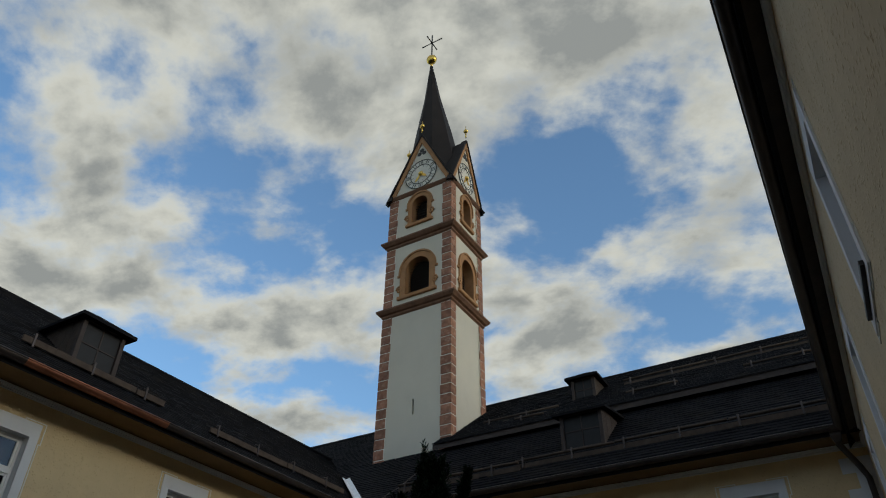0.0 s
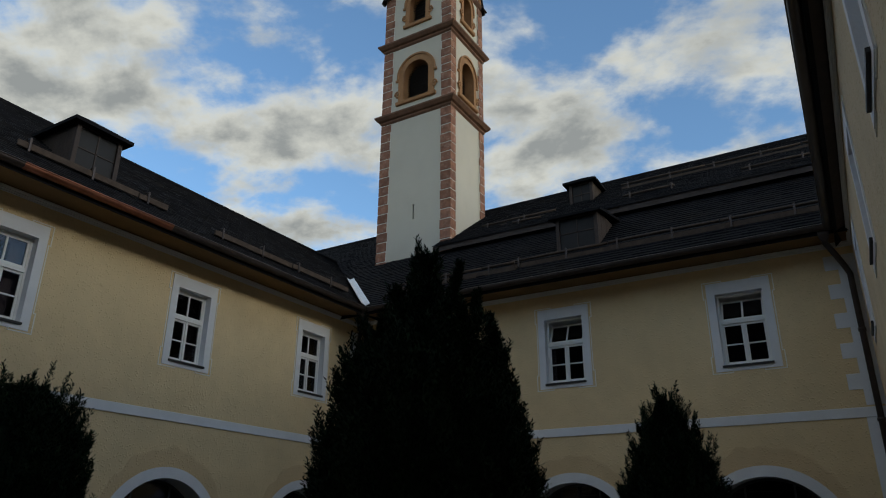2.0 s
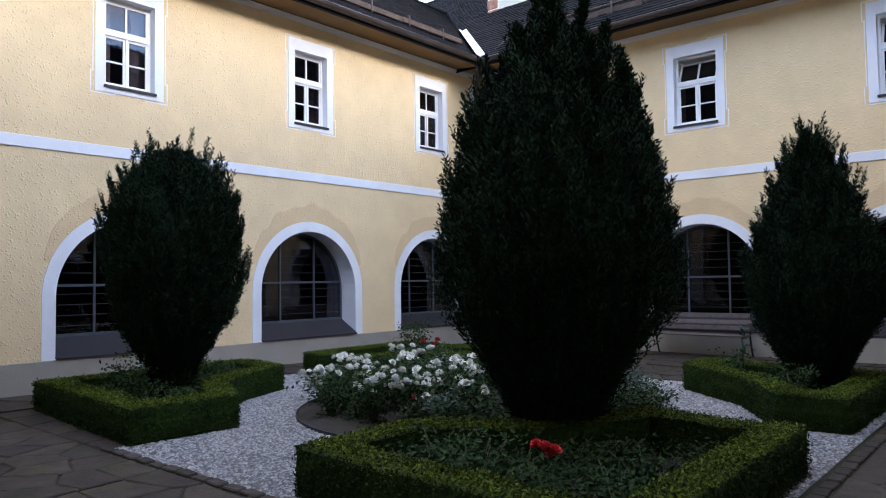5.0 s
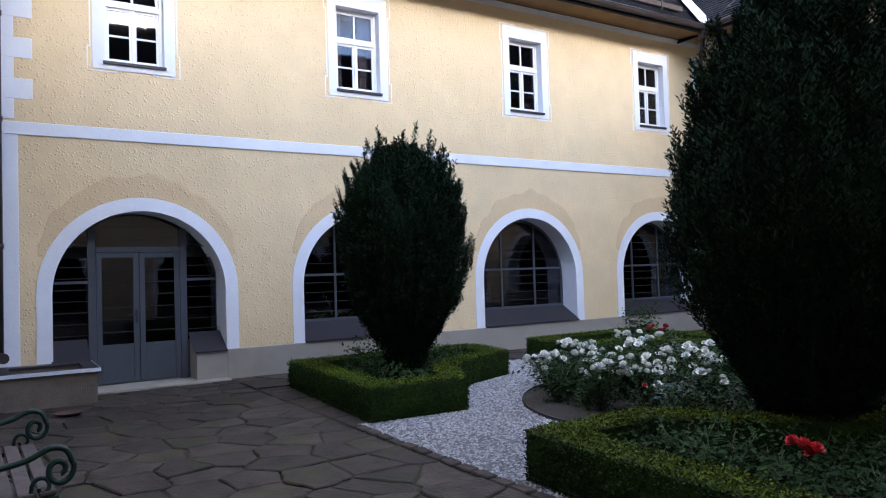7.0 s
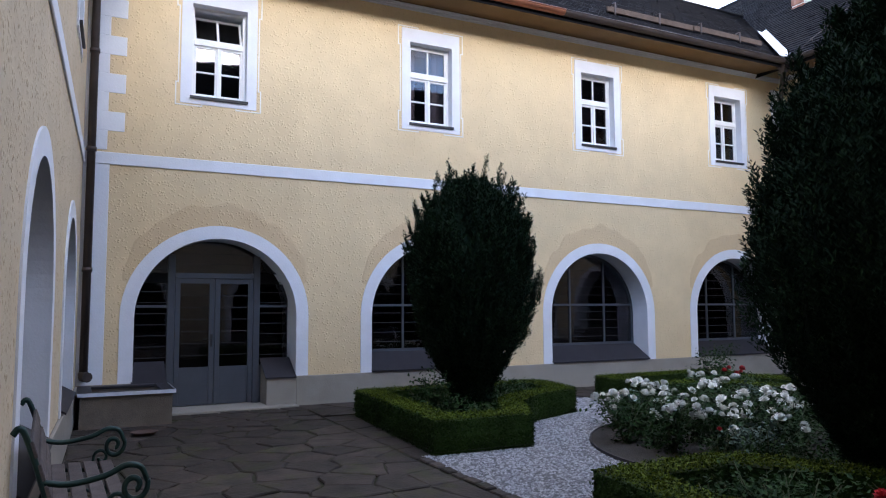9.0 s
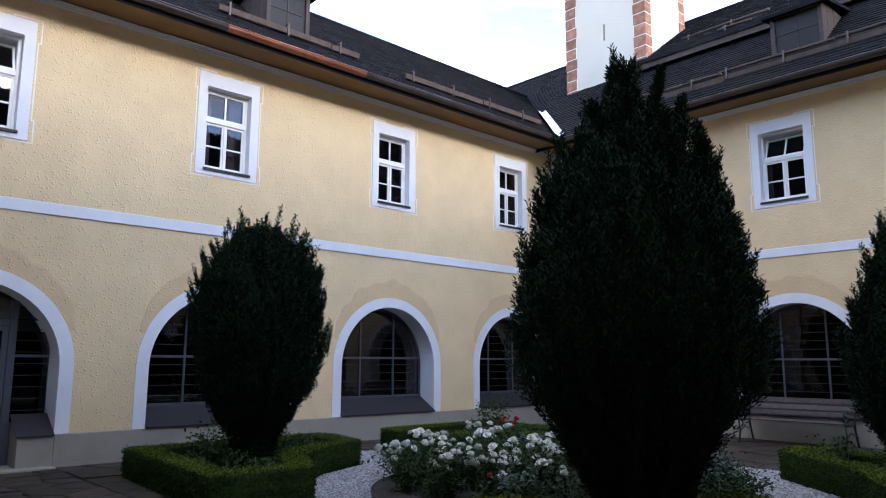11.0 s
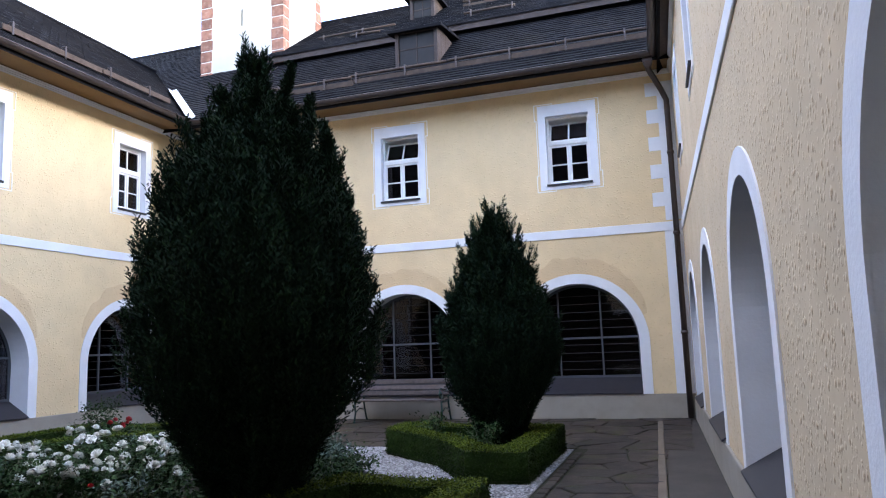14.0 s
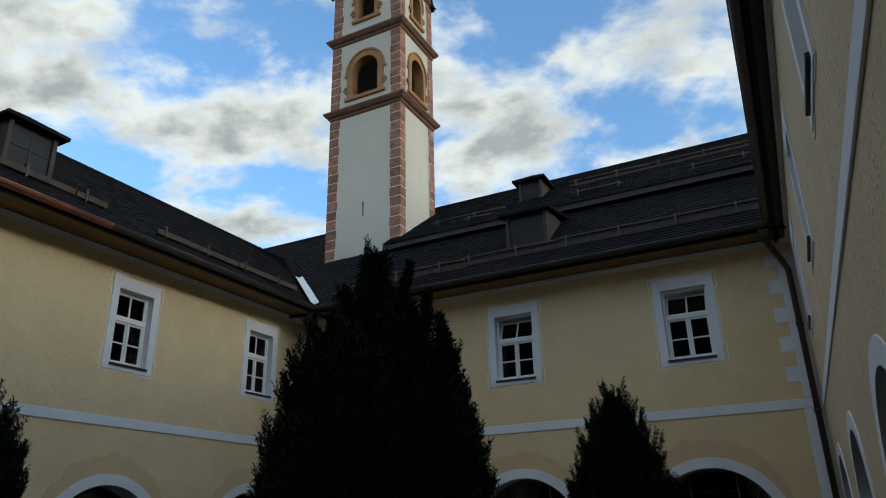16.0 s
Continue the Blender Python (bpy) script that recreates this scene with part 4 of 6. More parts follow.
A1 = arch_loop(0, 0.50, 16.34 - 7, 15.36 - 7, 16)
A2 = arch_loop(0, 0.34, 19.36 - 7, 18.50 - 7, 16)
SLIT = [(-0.03, 10.85 - 7), (0.03, 10.85 - 7), (0.03, 11.36 - 7), (-0.03, 11.36 - 7)]
for k, m in enumerate(face_frames()):
    w = TH if k % 2 == 0 else TH - 0.002
    part("shaft", tower_face(m, 0, C1 + 0.1, w, [SLIT] if k == 0 else []), [TOWERWALL, TOWERWALL], tower, "off-white plastered shaft", m=m)
    part("belfry_wall", tower_face(m, C1 + 0.1, C2 + 0.1, w, [A1]), [TOWERWALL, OCHRESTONE], tower, m=m)
    part("upper_wall", tower_face(m, C2 + 0.1, C3 + 0.1, w, [A2]), [TOWERWALL, OCHRESTONE], tower, m=m)
    part("dark_core", boxes((-TH + 0.5, TH - 0.5, 0.9, 1.0, 0.2, C3)), BLACK, tower, m=m)
    for lp, half, spring, low, n in ((A1, 0.5, 16.34 - 7, 15.36 - 7, 15), (A2, 0.34, 19.36 - 7, 18.50 - 7, 10)):
        lv = part("louvre", boxes((-half, half, 0.42, 0.44, low, spring + half)), BLACK, tower, "dark louvred opening", m=m)
        top = spring + half
        for q in range(n):
            z = low + (top - low) * (q + 0.3) / n
            h = half_width(z, half, spring)
            if h > 0.06:
                bm = boxes((-h, h, 0, 0.10, -0.008, 0.008))
                part("slat", bm, BROWNWOOD, lv, m=Matrix.Translation((0, 0.30, z)) @ Matrix.Rotation(radians(35), 4, "X"))
    # shaped stone surrounds with side scrolls
    for half, spring, low, o in ((0.5, 16.34 - 7, 15.36 - 7, 0.22), (0.34, 19.36 - 7, 18.50 - 7, 0.17)):
        bm = bmesh.new()
        a, b = arch_loop(0, half + o, spring, low, 18), arch_loop(0, half - 0.002, spring, low, 18)
        loft(bm, [[(u, y, z) for u, z in p] for p, y in ((a, 0), (a, -0.05), (b, -0.05), (b, 0.02))], close=False)
        a2 = arch_loop(0, half + o + 0.05, spring + 0.02, spring - 0.1, 18)
        b2 = arch_loop(0, half + o - 0.02, spring + 0.02, spring - 0.1, 18)
        loft(bm, [[(u, y, z) for u, z in p] for p, y in ((a2, 0), (a2, -0.09), (b2, -0.09), (b2, -0.04))], close=False)
        sur = part("window_surround", bm, OCHRESTONE, tower, "ochre stone window surround with scrolls", m=m)
        part("window_sill", boxes((-half - o - 0.08, half + o + 0.08, -0.10, 0.05, low - 0.14, low), bev=0.02), OCHRESTONE, sur)
        for sx in (-1, 1):
            pts = [(sx * (half + o + 0.02 + 0.10 * math.cos(t) * (1 - t / 11)), -0.05, low + 0.28 + 0.16 * math.sin(t) * (1 - t / 11)) for t in np.linspace(0, 9.0, 26)]
            part("scroll", tube(bmesh.new(), pts, 0.035, 6), OCHRESTONE, sur)
            part("ear", boxes((min(sx * (half + o), sx * (half + o + 0.12)), max(sx * (half + o), sx * (half + o + 0.12)), -0.06, 0, spring - 0.16, spring - 0.06), bev=0.012), OCHRESTONE, sur)


def ring(z0, prof, h=TH):
    """A moulding round the tower from (out, up) steps."""
    bm = bmesh.new()
    loft(bm, [[(-h - o, -h - o, z0 + z), (h + o, -h - o, z0 + z), (h + o, h + o, z0 + z), (-h - o, h + o, z0 + z)] for o, z in prof])
    return bm


for z in (C1, C2):
    part("cornice", ring(z, [(0, -0.06), (0.06, 0.0), (0.06, 0.06), (0.14, 0.10), (0.22, 0.20), (0.22, 0.26), (0.0, 0.34)]), CORNICE, tower, "brown stone cornice")
part("cornice", ring(C3, [(0, -0.05), (0.05, 0.0), (0.10, 0.08), (0.10, 0.12), (0.0, 0.16)]), CORNICE, tower, "brown stone cornice")

# gables, clock faces and spire
GA = 22.85 - 7
for m in face_frames():
    bm = bmesh.new()
    prism(bm, [(-TH, C3 + 0.1), (TH, C3 + 0.1), (0, GA)], 0.0, 0.35)
    part("gable", bm, TOWERWALL, tower, "white clock gable", m=m)
    bm = bmesh.new()
    for sx in (-1, 1):
        tri = [(0, -0.04, GA + 0.08), (0, TH, GA + 0.08), (sx * (TH + 0.03), -0.04, C3 + 0.12)]
        bm.faces.new([bm.verts.new(p) for p in tri])
        n = Vector((sx * (GA - C3), 0, TH)).normalized() * 0.07
        rail = [Vector((0, 0, GA + 0.06)), Vector((sx * (TH + 0.16), 0, C3 - 0.12))]
        loft(bm, [[p + Vector((0, -0.10, 0)), p + Vector((0, 0.12, 0)), p + n + Vector((0, 0.12, 0)), p + n + Vector((0, -0.10, 0))] for p in rail])
        bm.faces.new([bm.verts.new(rail[1] + o) for o in (Vector((0, -0.10, 0)), Vector((0, 0.12, 0)), n + Vector((0, 0.12, 0)), n + Vector((0, -0.10, 0)))])
    part("gable_roof", bm, SPIRE, tower, "dark gable roof with a projecting verge", m=m)
    for sx in (-1, 1):
        bm = bmesh.new()
        loft(bm, [[(sx * (TH + 0.02), y, C3 + 0.07), (sx * (TH - 0.16), y, C3 + 0.07), (0, y, GA - 0.32), (0, y, GA + 0.08)] for y in (-0.06, 0.0)])
        bm.faces.new([bm.verts.new(p) for p in [(sx * (TH + 0.02), -0.06, C3 + 0.07), (sx * (TH - 0.16), -0.06, C3 + 0.07), (0, -0.06, GA - 0.32), (0, -0.06, GA + 0.08)]])
        bmesh.ops.recalc_face_normals(bm, faces=list(bm.faces))
        part("raking_moulding", bm, OCHRESTONE, tower, m=m)
    cz, cr = 20.86 - 7, 0.70
    bm = bmesh.new()
    for r0, r1, y in ((0.0, cr, -0.02),):
        prism(bm, [(r1 * math.cos(2 * math.pi * k / 48), cz + r1 * math.sin(2 * math.pi * k / 48)) for k in range(48)], y, 0.0)
    dial = part("clock_face", bm, DIAL, tower, "pale clock face with dark numerals", m=m)
    for r in (cr, cr * 0.68):
        part("dial_ring", tube(bmesh.new(), [(r * math.cos(t), -0.025, cz + r * math.sin(t)) for t in np.linspace(0, 2 * math.pi, 41)], 0.018, 5, caps=False), BLACK, dial)
    for k in range(12):
        t = math.pi / 6 * k
        bm = bmesh.new()
        for q in ((-0.05, 0.05) if k % 3 else (-0.07, 0.0, 0.07)):
            box(bm, q - 0.014, q + 0.014, -0.03, -0.02, cr * 0.74, cr * 0.94)
        part("numeral", bm, BLACK, dial, m=Matrix.Translation((0, 0, cz)) @ Matrix.Rotation(t, 4, "Y"))
    for k in range(12):
        t = math.pi / 6 * (k + 0.5)
        part("numeral", boxes((-0.006, 0.006, -0.028, -0.02, cr * 0.5, cr * 0.64)), BLACK, dial, m=Matrix.Translation((0, 0, cz)) @ Matrix.Rotation(t, 4, "Y"))
    for t, ln, wd in ((-146, 0.44, 0.05), (128, 0.34, 0.06)):
        bm = prism(bmesh.new(), [(-0.025, -0.12), (0.025, -0.12), (wd, ln * 0.72), (0, ln), (-wd, ln * 0.72)], -0.06, -0.045)
        part("pointer", bm, GOLD, dial, "gilded clock pointer", m=Matrix.Translation((0, 0, cz)) @ Matrix.Rotation(radians(t), 4, "Y"))
    part("boss", ball(bmesh.new(), (0, -0.05, cz), 0.10), GOLD, dial, "gilded centre boss")
    for x, z in ((-0.11, 0), (0.11, 0), (0, 0.17)):
        bm = prism(bmesh.new(), [(x + 0.10 * math.cos(2 * math.pi * k / 12), 21.98 - 7 + z + 0.10 * math.sin(2 * math.pi * k / 12)) for k in range(12)], -0.012, 0.0)
        part("trefoil_opening", bm, BLACK, tower, "dark trefoil opening", m=m)
    bm = tube(bmesh.new(), [(0, -0.05, GA + 0.28), (0, -0.05, GA + 0.62)], 0.03, 6)
    ball(bm, (0, -0.05, GA + 0.66), 0.10)
    tube(bm, [(0, -0.05, GA + 0.7), (0, -0.05, GA + 0.95)], 0.015, 5)
    part("gable_finial", bm, GOLD, tower, "small gilded ball finial", m=m)
bm = bmesh.new()
SP = 28.8 - 7
prof = [(C3 + 0.2, 1.33), (C3 + 1.2, 1.20), (C3 + 2.6, 0.98), (C3 + 4.2, 0.74), (C3 + 6.4, 0.36), (SP, 0.06)]
rings = [[(r / math.cos(math.pi / 8) * math.cos(math.pi / 4 * k + math.pi / 8), r / math.cos(math.pi / 8) * math.sin(math.pi / 4 * k + math.pi / 8), z) for k in range(8)] for z, r in prof]
LEAN_X = -0.38
rings = [[(x + LEAN_X * (p[0][2] - C3) / (SP - C3), y, z) for x, y, z in p] for p in rings]
loft(bm, rings)
bm.faces.new([bm.verts.new(p) for p in rings[-1]])
part("spire", bm, SPIRE, tower, "tall dark octagonal spire")
part("spire_ball", ball(tube(bmesh.new(), [(0, 0, SP - 0.1), (0, 0, SP + 0.3)], 0.06, 8), (0, 0, SP + 0.48), 0.26, 16), GOLD, tower, "gilded ball", m=Matrix.Translation((LEAN_X, 0, 0)))
bm = tube(bmesh.new(), [(0, 0, SP + 0.6), (0, 0, SP + 2.35)], 0.035, 6)
for ax, ay, z in ((1, 0, 1.75), (0, 1, 1.75)):
    tube(bm, [(-0.52 * ax, -0.52 * ay, SP + z), (0.52 * ax, 0.52 * ay, SP + z)], 0.03, 6)
    for sx in (-1, 1):
        ball(bm, (0.52 * ax * sx, 0.52 * ay * sx, SP + z), 0.045, 8)
part("spire_cross", bm, BLACK, tower, "thin dark iron cross", m=Matrix.Translation((LEAN_X, 0, 0)))

# quoins: bonded blocks on each corner, with pale joints behind
for sx, sy in ((-1, -1), (1, -1), (1, 1)):
    x0, y0 = sx * TH, sy * TH
    for za, zb in ((0.6, C1 - 0.06), (C1 + 0.34, C2 - 0.06), (C2 + 0.34, C3 - 0.05)):
        bk = boxes((min(x0 + sx * 0.012, x0 - sx * 0.36), max(x0 + sx * 0.012, x0 - sx * 0.36), min(y0 + sy * 0.012, y0 - sy * 0.36), max(y0 + sy * 0.012, y0 - sy * 0.36), za, zb))
        joint = part("quoin_joint", bk, MORTAR, tower, "pale mortar joints")
        n = max(1, round((zb - za) / 0.335))
        hgt = (zb - za) / n
        for k in range(n):
            w = 0.345 + 0.012 * ((k * 7) % 3)
            bm = boxes((min(x0 + sx * 0.03, x0 - sx * w), max(x0 + sx * 0.03, x0 - sx * w), min(y0 + sy * 0.03, y0 - sy * w), max(y0 + sy * 0.03, y0 - sy * w),
                        za + k * hgt + 0.014, za + (k + 1) * hgt - 0.014), bev=0.01)
            part("quoin", bm, REDSTONE, joint)
bm = boxes((TH, TH + 0.5, TH - 0.5, TH - 0.42, 4.0, 4.06), bev=0.01)
part("lead_apron", bm, FLASHING, tower, "bright lead flashing")

# lightning wire up the north slope to the tower
pts = [(1.05 + 0.05 * k, -0.55 + 0.28 * k, EAVE + S_N * (0.25 + 0.28 * k) + 0.07 + 0.02 * math.sin(k * 1.7)) for k in range(10)]
o = Vector(pts[0])
wire = empty("lightning_wire", Matrix.Translation(o), "thin dark lightning wire running up the shingle roof", "wire")
part("wire", tube(bmesh.new(), [Vector(p) - o for p in pts], 0.007, 5), GUTTER, wire)
for k in (1, 4, 7):
    part("wire_clip", boxes((-0.012, 0.012, -0.012, 0.012, -0.09, 0.01)), GUTTER, wire, m=Matrix.Translation(Vector(pts[k]) - o))


# ---------- ground ----------
bm = bmesh.new()
bm.faces.new([bm.verts.new(p) for p in ((-400, -400, -0.012), (400, -400, -0.012), (400, 400, -0.012), (-400, 400, -0.012))])
tagged(part("ground", bm, JOINT), "damp mossy earth under the court", "ground", kind="structure")
GX0, GX1, GY0, GY1 = 1.38, 9.84, -11.36, -4.05
bm = boxes((4.4, GX1, GY0, GY1, -0.02, -0.004), (GX0, 4.4, -10.9, GY1, -0.02, -0.004))
gravel = tagged(part("gravel_path", bm, GRAVELBED), "pale grey gravel path between box hedges", "gravel path", kind="structure")


# ---------- plants ----------
def leaves(n, centres, normals, size, aspect, rng, droop=0.7):
    """Small pointed leaves, two triangles each, turned loosely along the normals."""
    nr = normals + rng.normal(0, droop, (n, 3))
    nr /= np.linalg.norm(nr, axis=1, keepdims=True) + 1e-9
    t = np.cross(nr, rng.normal(0, 1, (n, 3)))
    t /= np.linalg.norm(t, axis=1, keepdims=True) + 1e-9
    b = np.cross(nr, t)
    s = size * rng.uniform(0.6, 1.3, (n, 1))
    v = np.stack([centres - t * s, centres + b * s * aspect + nr * s * 0.15, centres + t * s, centres - b * s * aspect + nr * s * 0.15], 1)
    return v.reshape(-1, 3), np.arange(4 * n).reshape(-1, 4)


def leaf_mesh(name, v, f, mats, parent, label="", kind=""):
    ob = arrays(name, v.tolist(), f.tolist(), mats, parent, label)
    if kind:
        ob["kind"] = kind
    return ob


def lump(x, y, z, f, seed):
    return noise.noise(Vector((x * f + seed, y * f - seed, z * f + 2 * seed)))


def yew(x, y, height, radius, base_r, seed, label, prof, leaders=()):
    """An upright yew: trunk with limbs, dark core and thousands of rising sprigs."""
    rng = np.random.default_rng(seed)
    root = empty("yew_tree", Matrix.Translation((x, y, 0)), label, "tree", "clipped yews")
    bm = tube(bmesh.new(), [(0, 0, -0.05), (0.02, 0.01, 0.3), (0, 0, 0.8), (0, 0, height * 0.6)], [base_r * 0.42, base_r * 0.34, base_r * 0.25, 0.03], 9)
    for k in range(9):
        t = 2 * math.pi * k / 9 + rng.uniform(-0.3, 0.3)
        r = radius * rng.uniform(0.5, 0.75)
        z0 = rng.uniform(0.1, 0.5)
        tube(bm, [(0, 0, z0), (0.35 * r * math.cos(t), 0.35 * r * math.sin(t), z0 + 0.3 * height), (0.8 * r * math.cos(t), 0.8 * r * math.sin(t), height * 0.52), (0.7 * r * math.cos(t), 0.7 * r * math.sin(t), height * 0.75)],
             [0.07, 0.05, 0.03, 0.012], 6)
    part("trunk", bm, BARK, root, "reddish brown trunk and limbs")
    zs, rs = [p[0] for p in prof], [p[1] for p in prof]
    # crowns of several leaders at the top
    spikes = [(rng.uniform(0, 2 * math.pi), rng.uniform(0.05, 0.62), rng.uniform(0.10, 0.48)) for _ in range(8 if leaders else 30)]

    def outline(th, zf):
        r = np.interp(zf, zs, rs) * radius
        a, b = math.cos(th), math.sin(th)
        f = 0.14 * noise.noise(Vector((a * 2.2 + seed, b * 2.2, zf * 4.5))) + 0.12 * noise.noise(Vector((a * 5 + seed, b * 5, zf * 3)))
        return r * (1 + f + 0.13 * noise.noise(Vector((a * 9 + seed, b * 9, zf * 5))))

    bm = bmesh.new()
    nz, nt = 36, 64
    grid = []
    for i in range(nz + 1):
        zf = i / nz * (0.8 if leaders else 0.88)
        grid.append([(0.80 * outline(2 * math.pi * k / nt, zf) * math.cos(2 * math.pi * k / nt), 0.80 * outline(2 * math.pi * k / nt, zf) * math.sin(2 * math.pi * k / nt), 0.16 + zf * height) for k in range(nt)])
    vs = loft(bm, grid)
    bm.faces.new(vs[-1])
    bm.faces.new(vs[0][::-1])
    part("inner_foliage", bm, YEW, root, "dense dark inner foliage")
    # sprigs: upright plumes over the outline
    count = int(15000 * radius * height / 3.5)
    pos, lean = [], []
    for _ in range(count):
        zf = rng.uniform(0.03, 0.97) ** 0.85
        th = rng.uniform(0, 2 * math.pi)
        r = outline(th, zf) * (0.80 + 0.24 * rng.random() ** 0.6)
        pos.append((r * math.cos(th), r * math.sin(th), 0.12 + zf * height * 0.97))
        out = 0.55 - 0.35 * zf
        lean.append((out * math.cos(th), out * math.sin(th), 1.0))
    for th, rf, up in spikes:
        r = rf * radius * 0.5
        zt = height * np.interp(rf, [0, 0.62], [0.97, 0.80])
        for q in range(70):
            f = rng.uniform(0, 1)
            w = 0.075 * (1.08 - f)
            pos.append((r * math.cos(th) + rng.normal(0, w), r * math.sin(th) + rng.normal(0, w), zt - 0.34 + f * (0.34 + up * height * 0.2)))
            lean.append((rng.normal(0, 0.3), rng.normal(0, 0.3), 1.0))
    # separate pointed leaders standing above the shoulder
    for dx, dy, down, wide in leaders:
        for q in range(420):
            f = rng.uniform(0, 1) ** 0.8
            th, r = rng.uniform(0, 2 * math.pi), wide * (1.02 - f) ** 0.9 * (0.7 + 0.5 * noise.noise(Vector((f * 6, dx * 9, dy * 9)))) * rng.uniform(0.15, 1.25)
            pos.append((dx + r * math.cos(th) + 0.05 * math.sin(5 * f + dx * 9), dy + r * math.sin(th), height - down - 0.95 * (1 - f)))
            lean.append((0.3 * math.cos(th), 0.3 * math.sin(th), 1.0))
    for _ in range(190):
        zf, th = rng.uniform(0.3, 0.95), rng.uniform(0, 2 * math.pi)
        r = outline(th, zf)
        ln = rng.uniform(0.08, 0.30)
        for q in range(14):
            f = q / 13
            o = rng.normal(0, 0.022 * (1.1 - f), 2)
            pos.append(((r + 0.06 * f) * math.cos(th) + o[0], (r + 0.06 * f) * math.sin(th) + o[1], 0.12 + zf * height + f * ln))
            lean.append((0.2 * math.cos(th), 0.2 * math.sin(th), 1.0))
    pos, lean = np.array(pos), np.array(lean)
    lean /= np.linalg.norm(lean, axis=1, keepdims=True)
    n = len(pos)
    k = 8
    d = np.repeat(lean, k, 0)
    p0 = np.repeat(pos, k, 0) + d * np.tile(np.linspace(-0.03, 0.07, k), n)[:, None]
    side = np.cross(d, rng.normal(0, 1, (n * k, 3)))
    side /= np.linalg.norm(side, axis=1, keepdims=True)
    tip = side * 0.75 + d * 0.75
    tip /= np.linalg.norm(tip, axis=1, keepdims=True)
    wide = np.cross(tip, side + 0.4 * rng.normal(0, 1, (n * k, 3)))
    wide /= np.linalg.norm(wide, axis=1, keepdims=True)
    ln = rng.uniform(0.032, 0.068, (n * k, 1))
    v = np.stack([p0 - wide * 0.004, p0 + tip * ln * 0.6 + wide * 0.007, p0 + tip * ln, p0 + tip * ln * 0.6 - wide * 0.007], 1).reshape(-1, 3)
    f = np.arange(4 * n * k).reshape(-1, 4)
    ob = leaf_mesh("crown", v, f, [YEW, YEWTIP], root, "dark green needle sprays, uneven outline", "stuff")
    pick = rng.random(n) < 0.16
    ob.data.polygons.foreach_set("material_index", np.repeat(pick, k).astype(np.int32))
    return root


VASE = [(0, 0.24), (0.11, 0.31), (0.2, 0.54), (0.31, 0.79), (0.42, 0.92), (0.55, 1.0), (0.64, 0.99), (0.78, 0.86), (0.87, 0.66), (0.94, 0.34), (1.0, 0.10)]
CONE = [(0, 0.26), (0.09, 0.43), (0.19, 0.67), (0.28, 0.90), (0.37, 1.01), (0.47, 1.02), (0.6, 0.87), (0.70, 0.70), (0.76, 0.52), (0.82, 0.30), (0.87, 0.13), (0.93, 0.06), (1.0, 0.02)]
SLIM = [(0, 0.26), (0.09, 0.43), (0.18, 0.66), (0.28, 0.89), (0.38, 0.99), (0.475, 1.0), (0.57, 0.87), (0.69, 0.68), (0.82, 0.44), (0.94, 0.14), (1.0, 0.06)]
BIG = [(-0.1, -0.01, 0.0, 0.17), (0.26, 0.1, 0.1, 0.16), (0.33, 0.31, 0.33, 0.18), (0.03, 0.25, 0.26, 0.18), (-0.19, -0.24, 0.36, 0.17), (-0.55, -0.27, 0.88, 0.16), (0.61, 0.27, 0.72, 0.17), (0.42, 0.42, 0.55, 0.18),
       (-0.34, -0.3, 0.62, 0.17), (0.19, -0.3, 0.40, 0.17), (-0.17, 0.37, 0.42, 0.17), (0.49, -0.22, 0.62, 0.16), (0.74, 0.05, 1.02, 0.16), (-0.72, 0.1, 1.2, 0.15)]
yew(2.89, -9.92, 3.20, 0.80, 0.30, 11, "dark vase-shaped yew standing in a box-hedged bed", VASE)
yew(7.9, -9.05, 4.13, 1.00, 0.40, 12, "large dark clipped yew above a bed of red roses", CONE, BIG)
yew(9.03, -4.95, 3.25, 0.74, 0.28, 13, "slender dark yew standing in a box-hedged bed", SLIM)


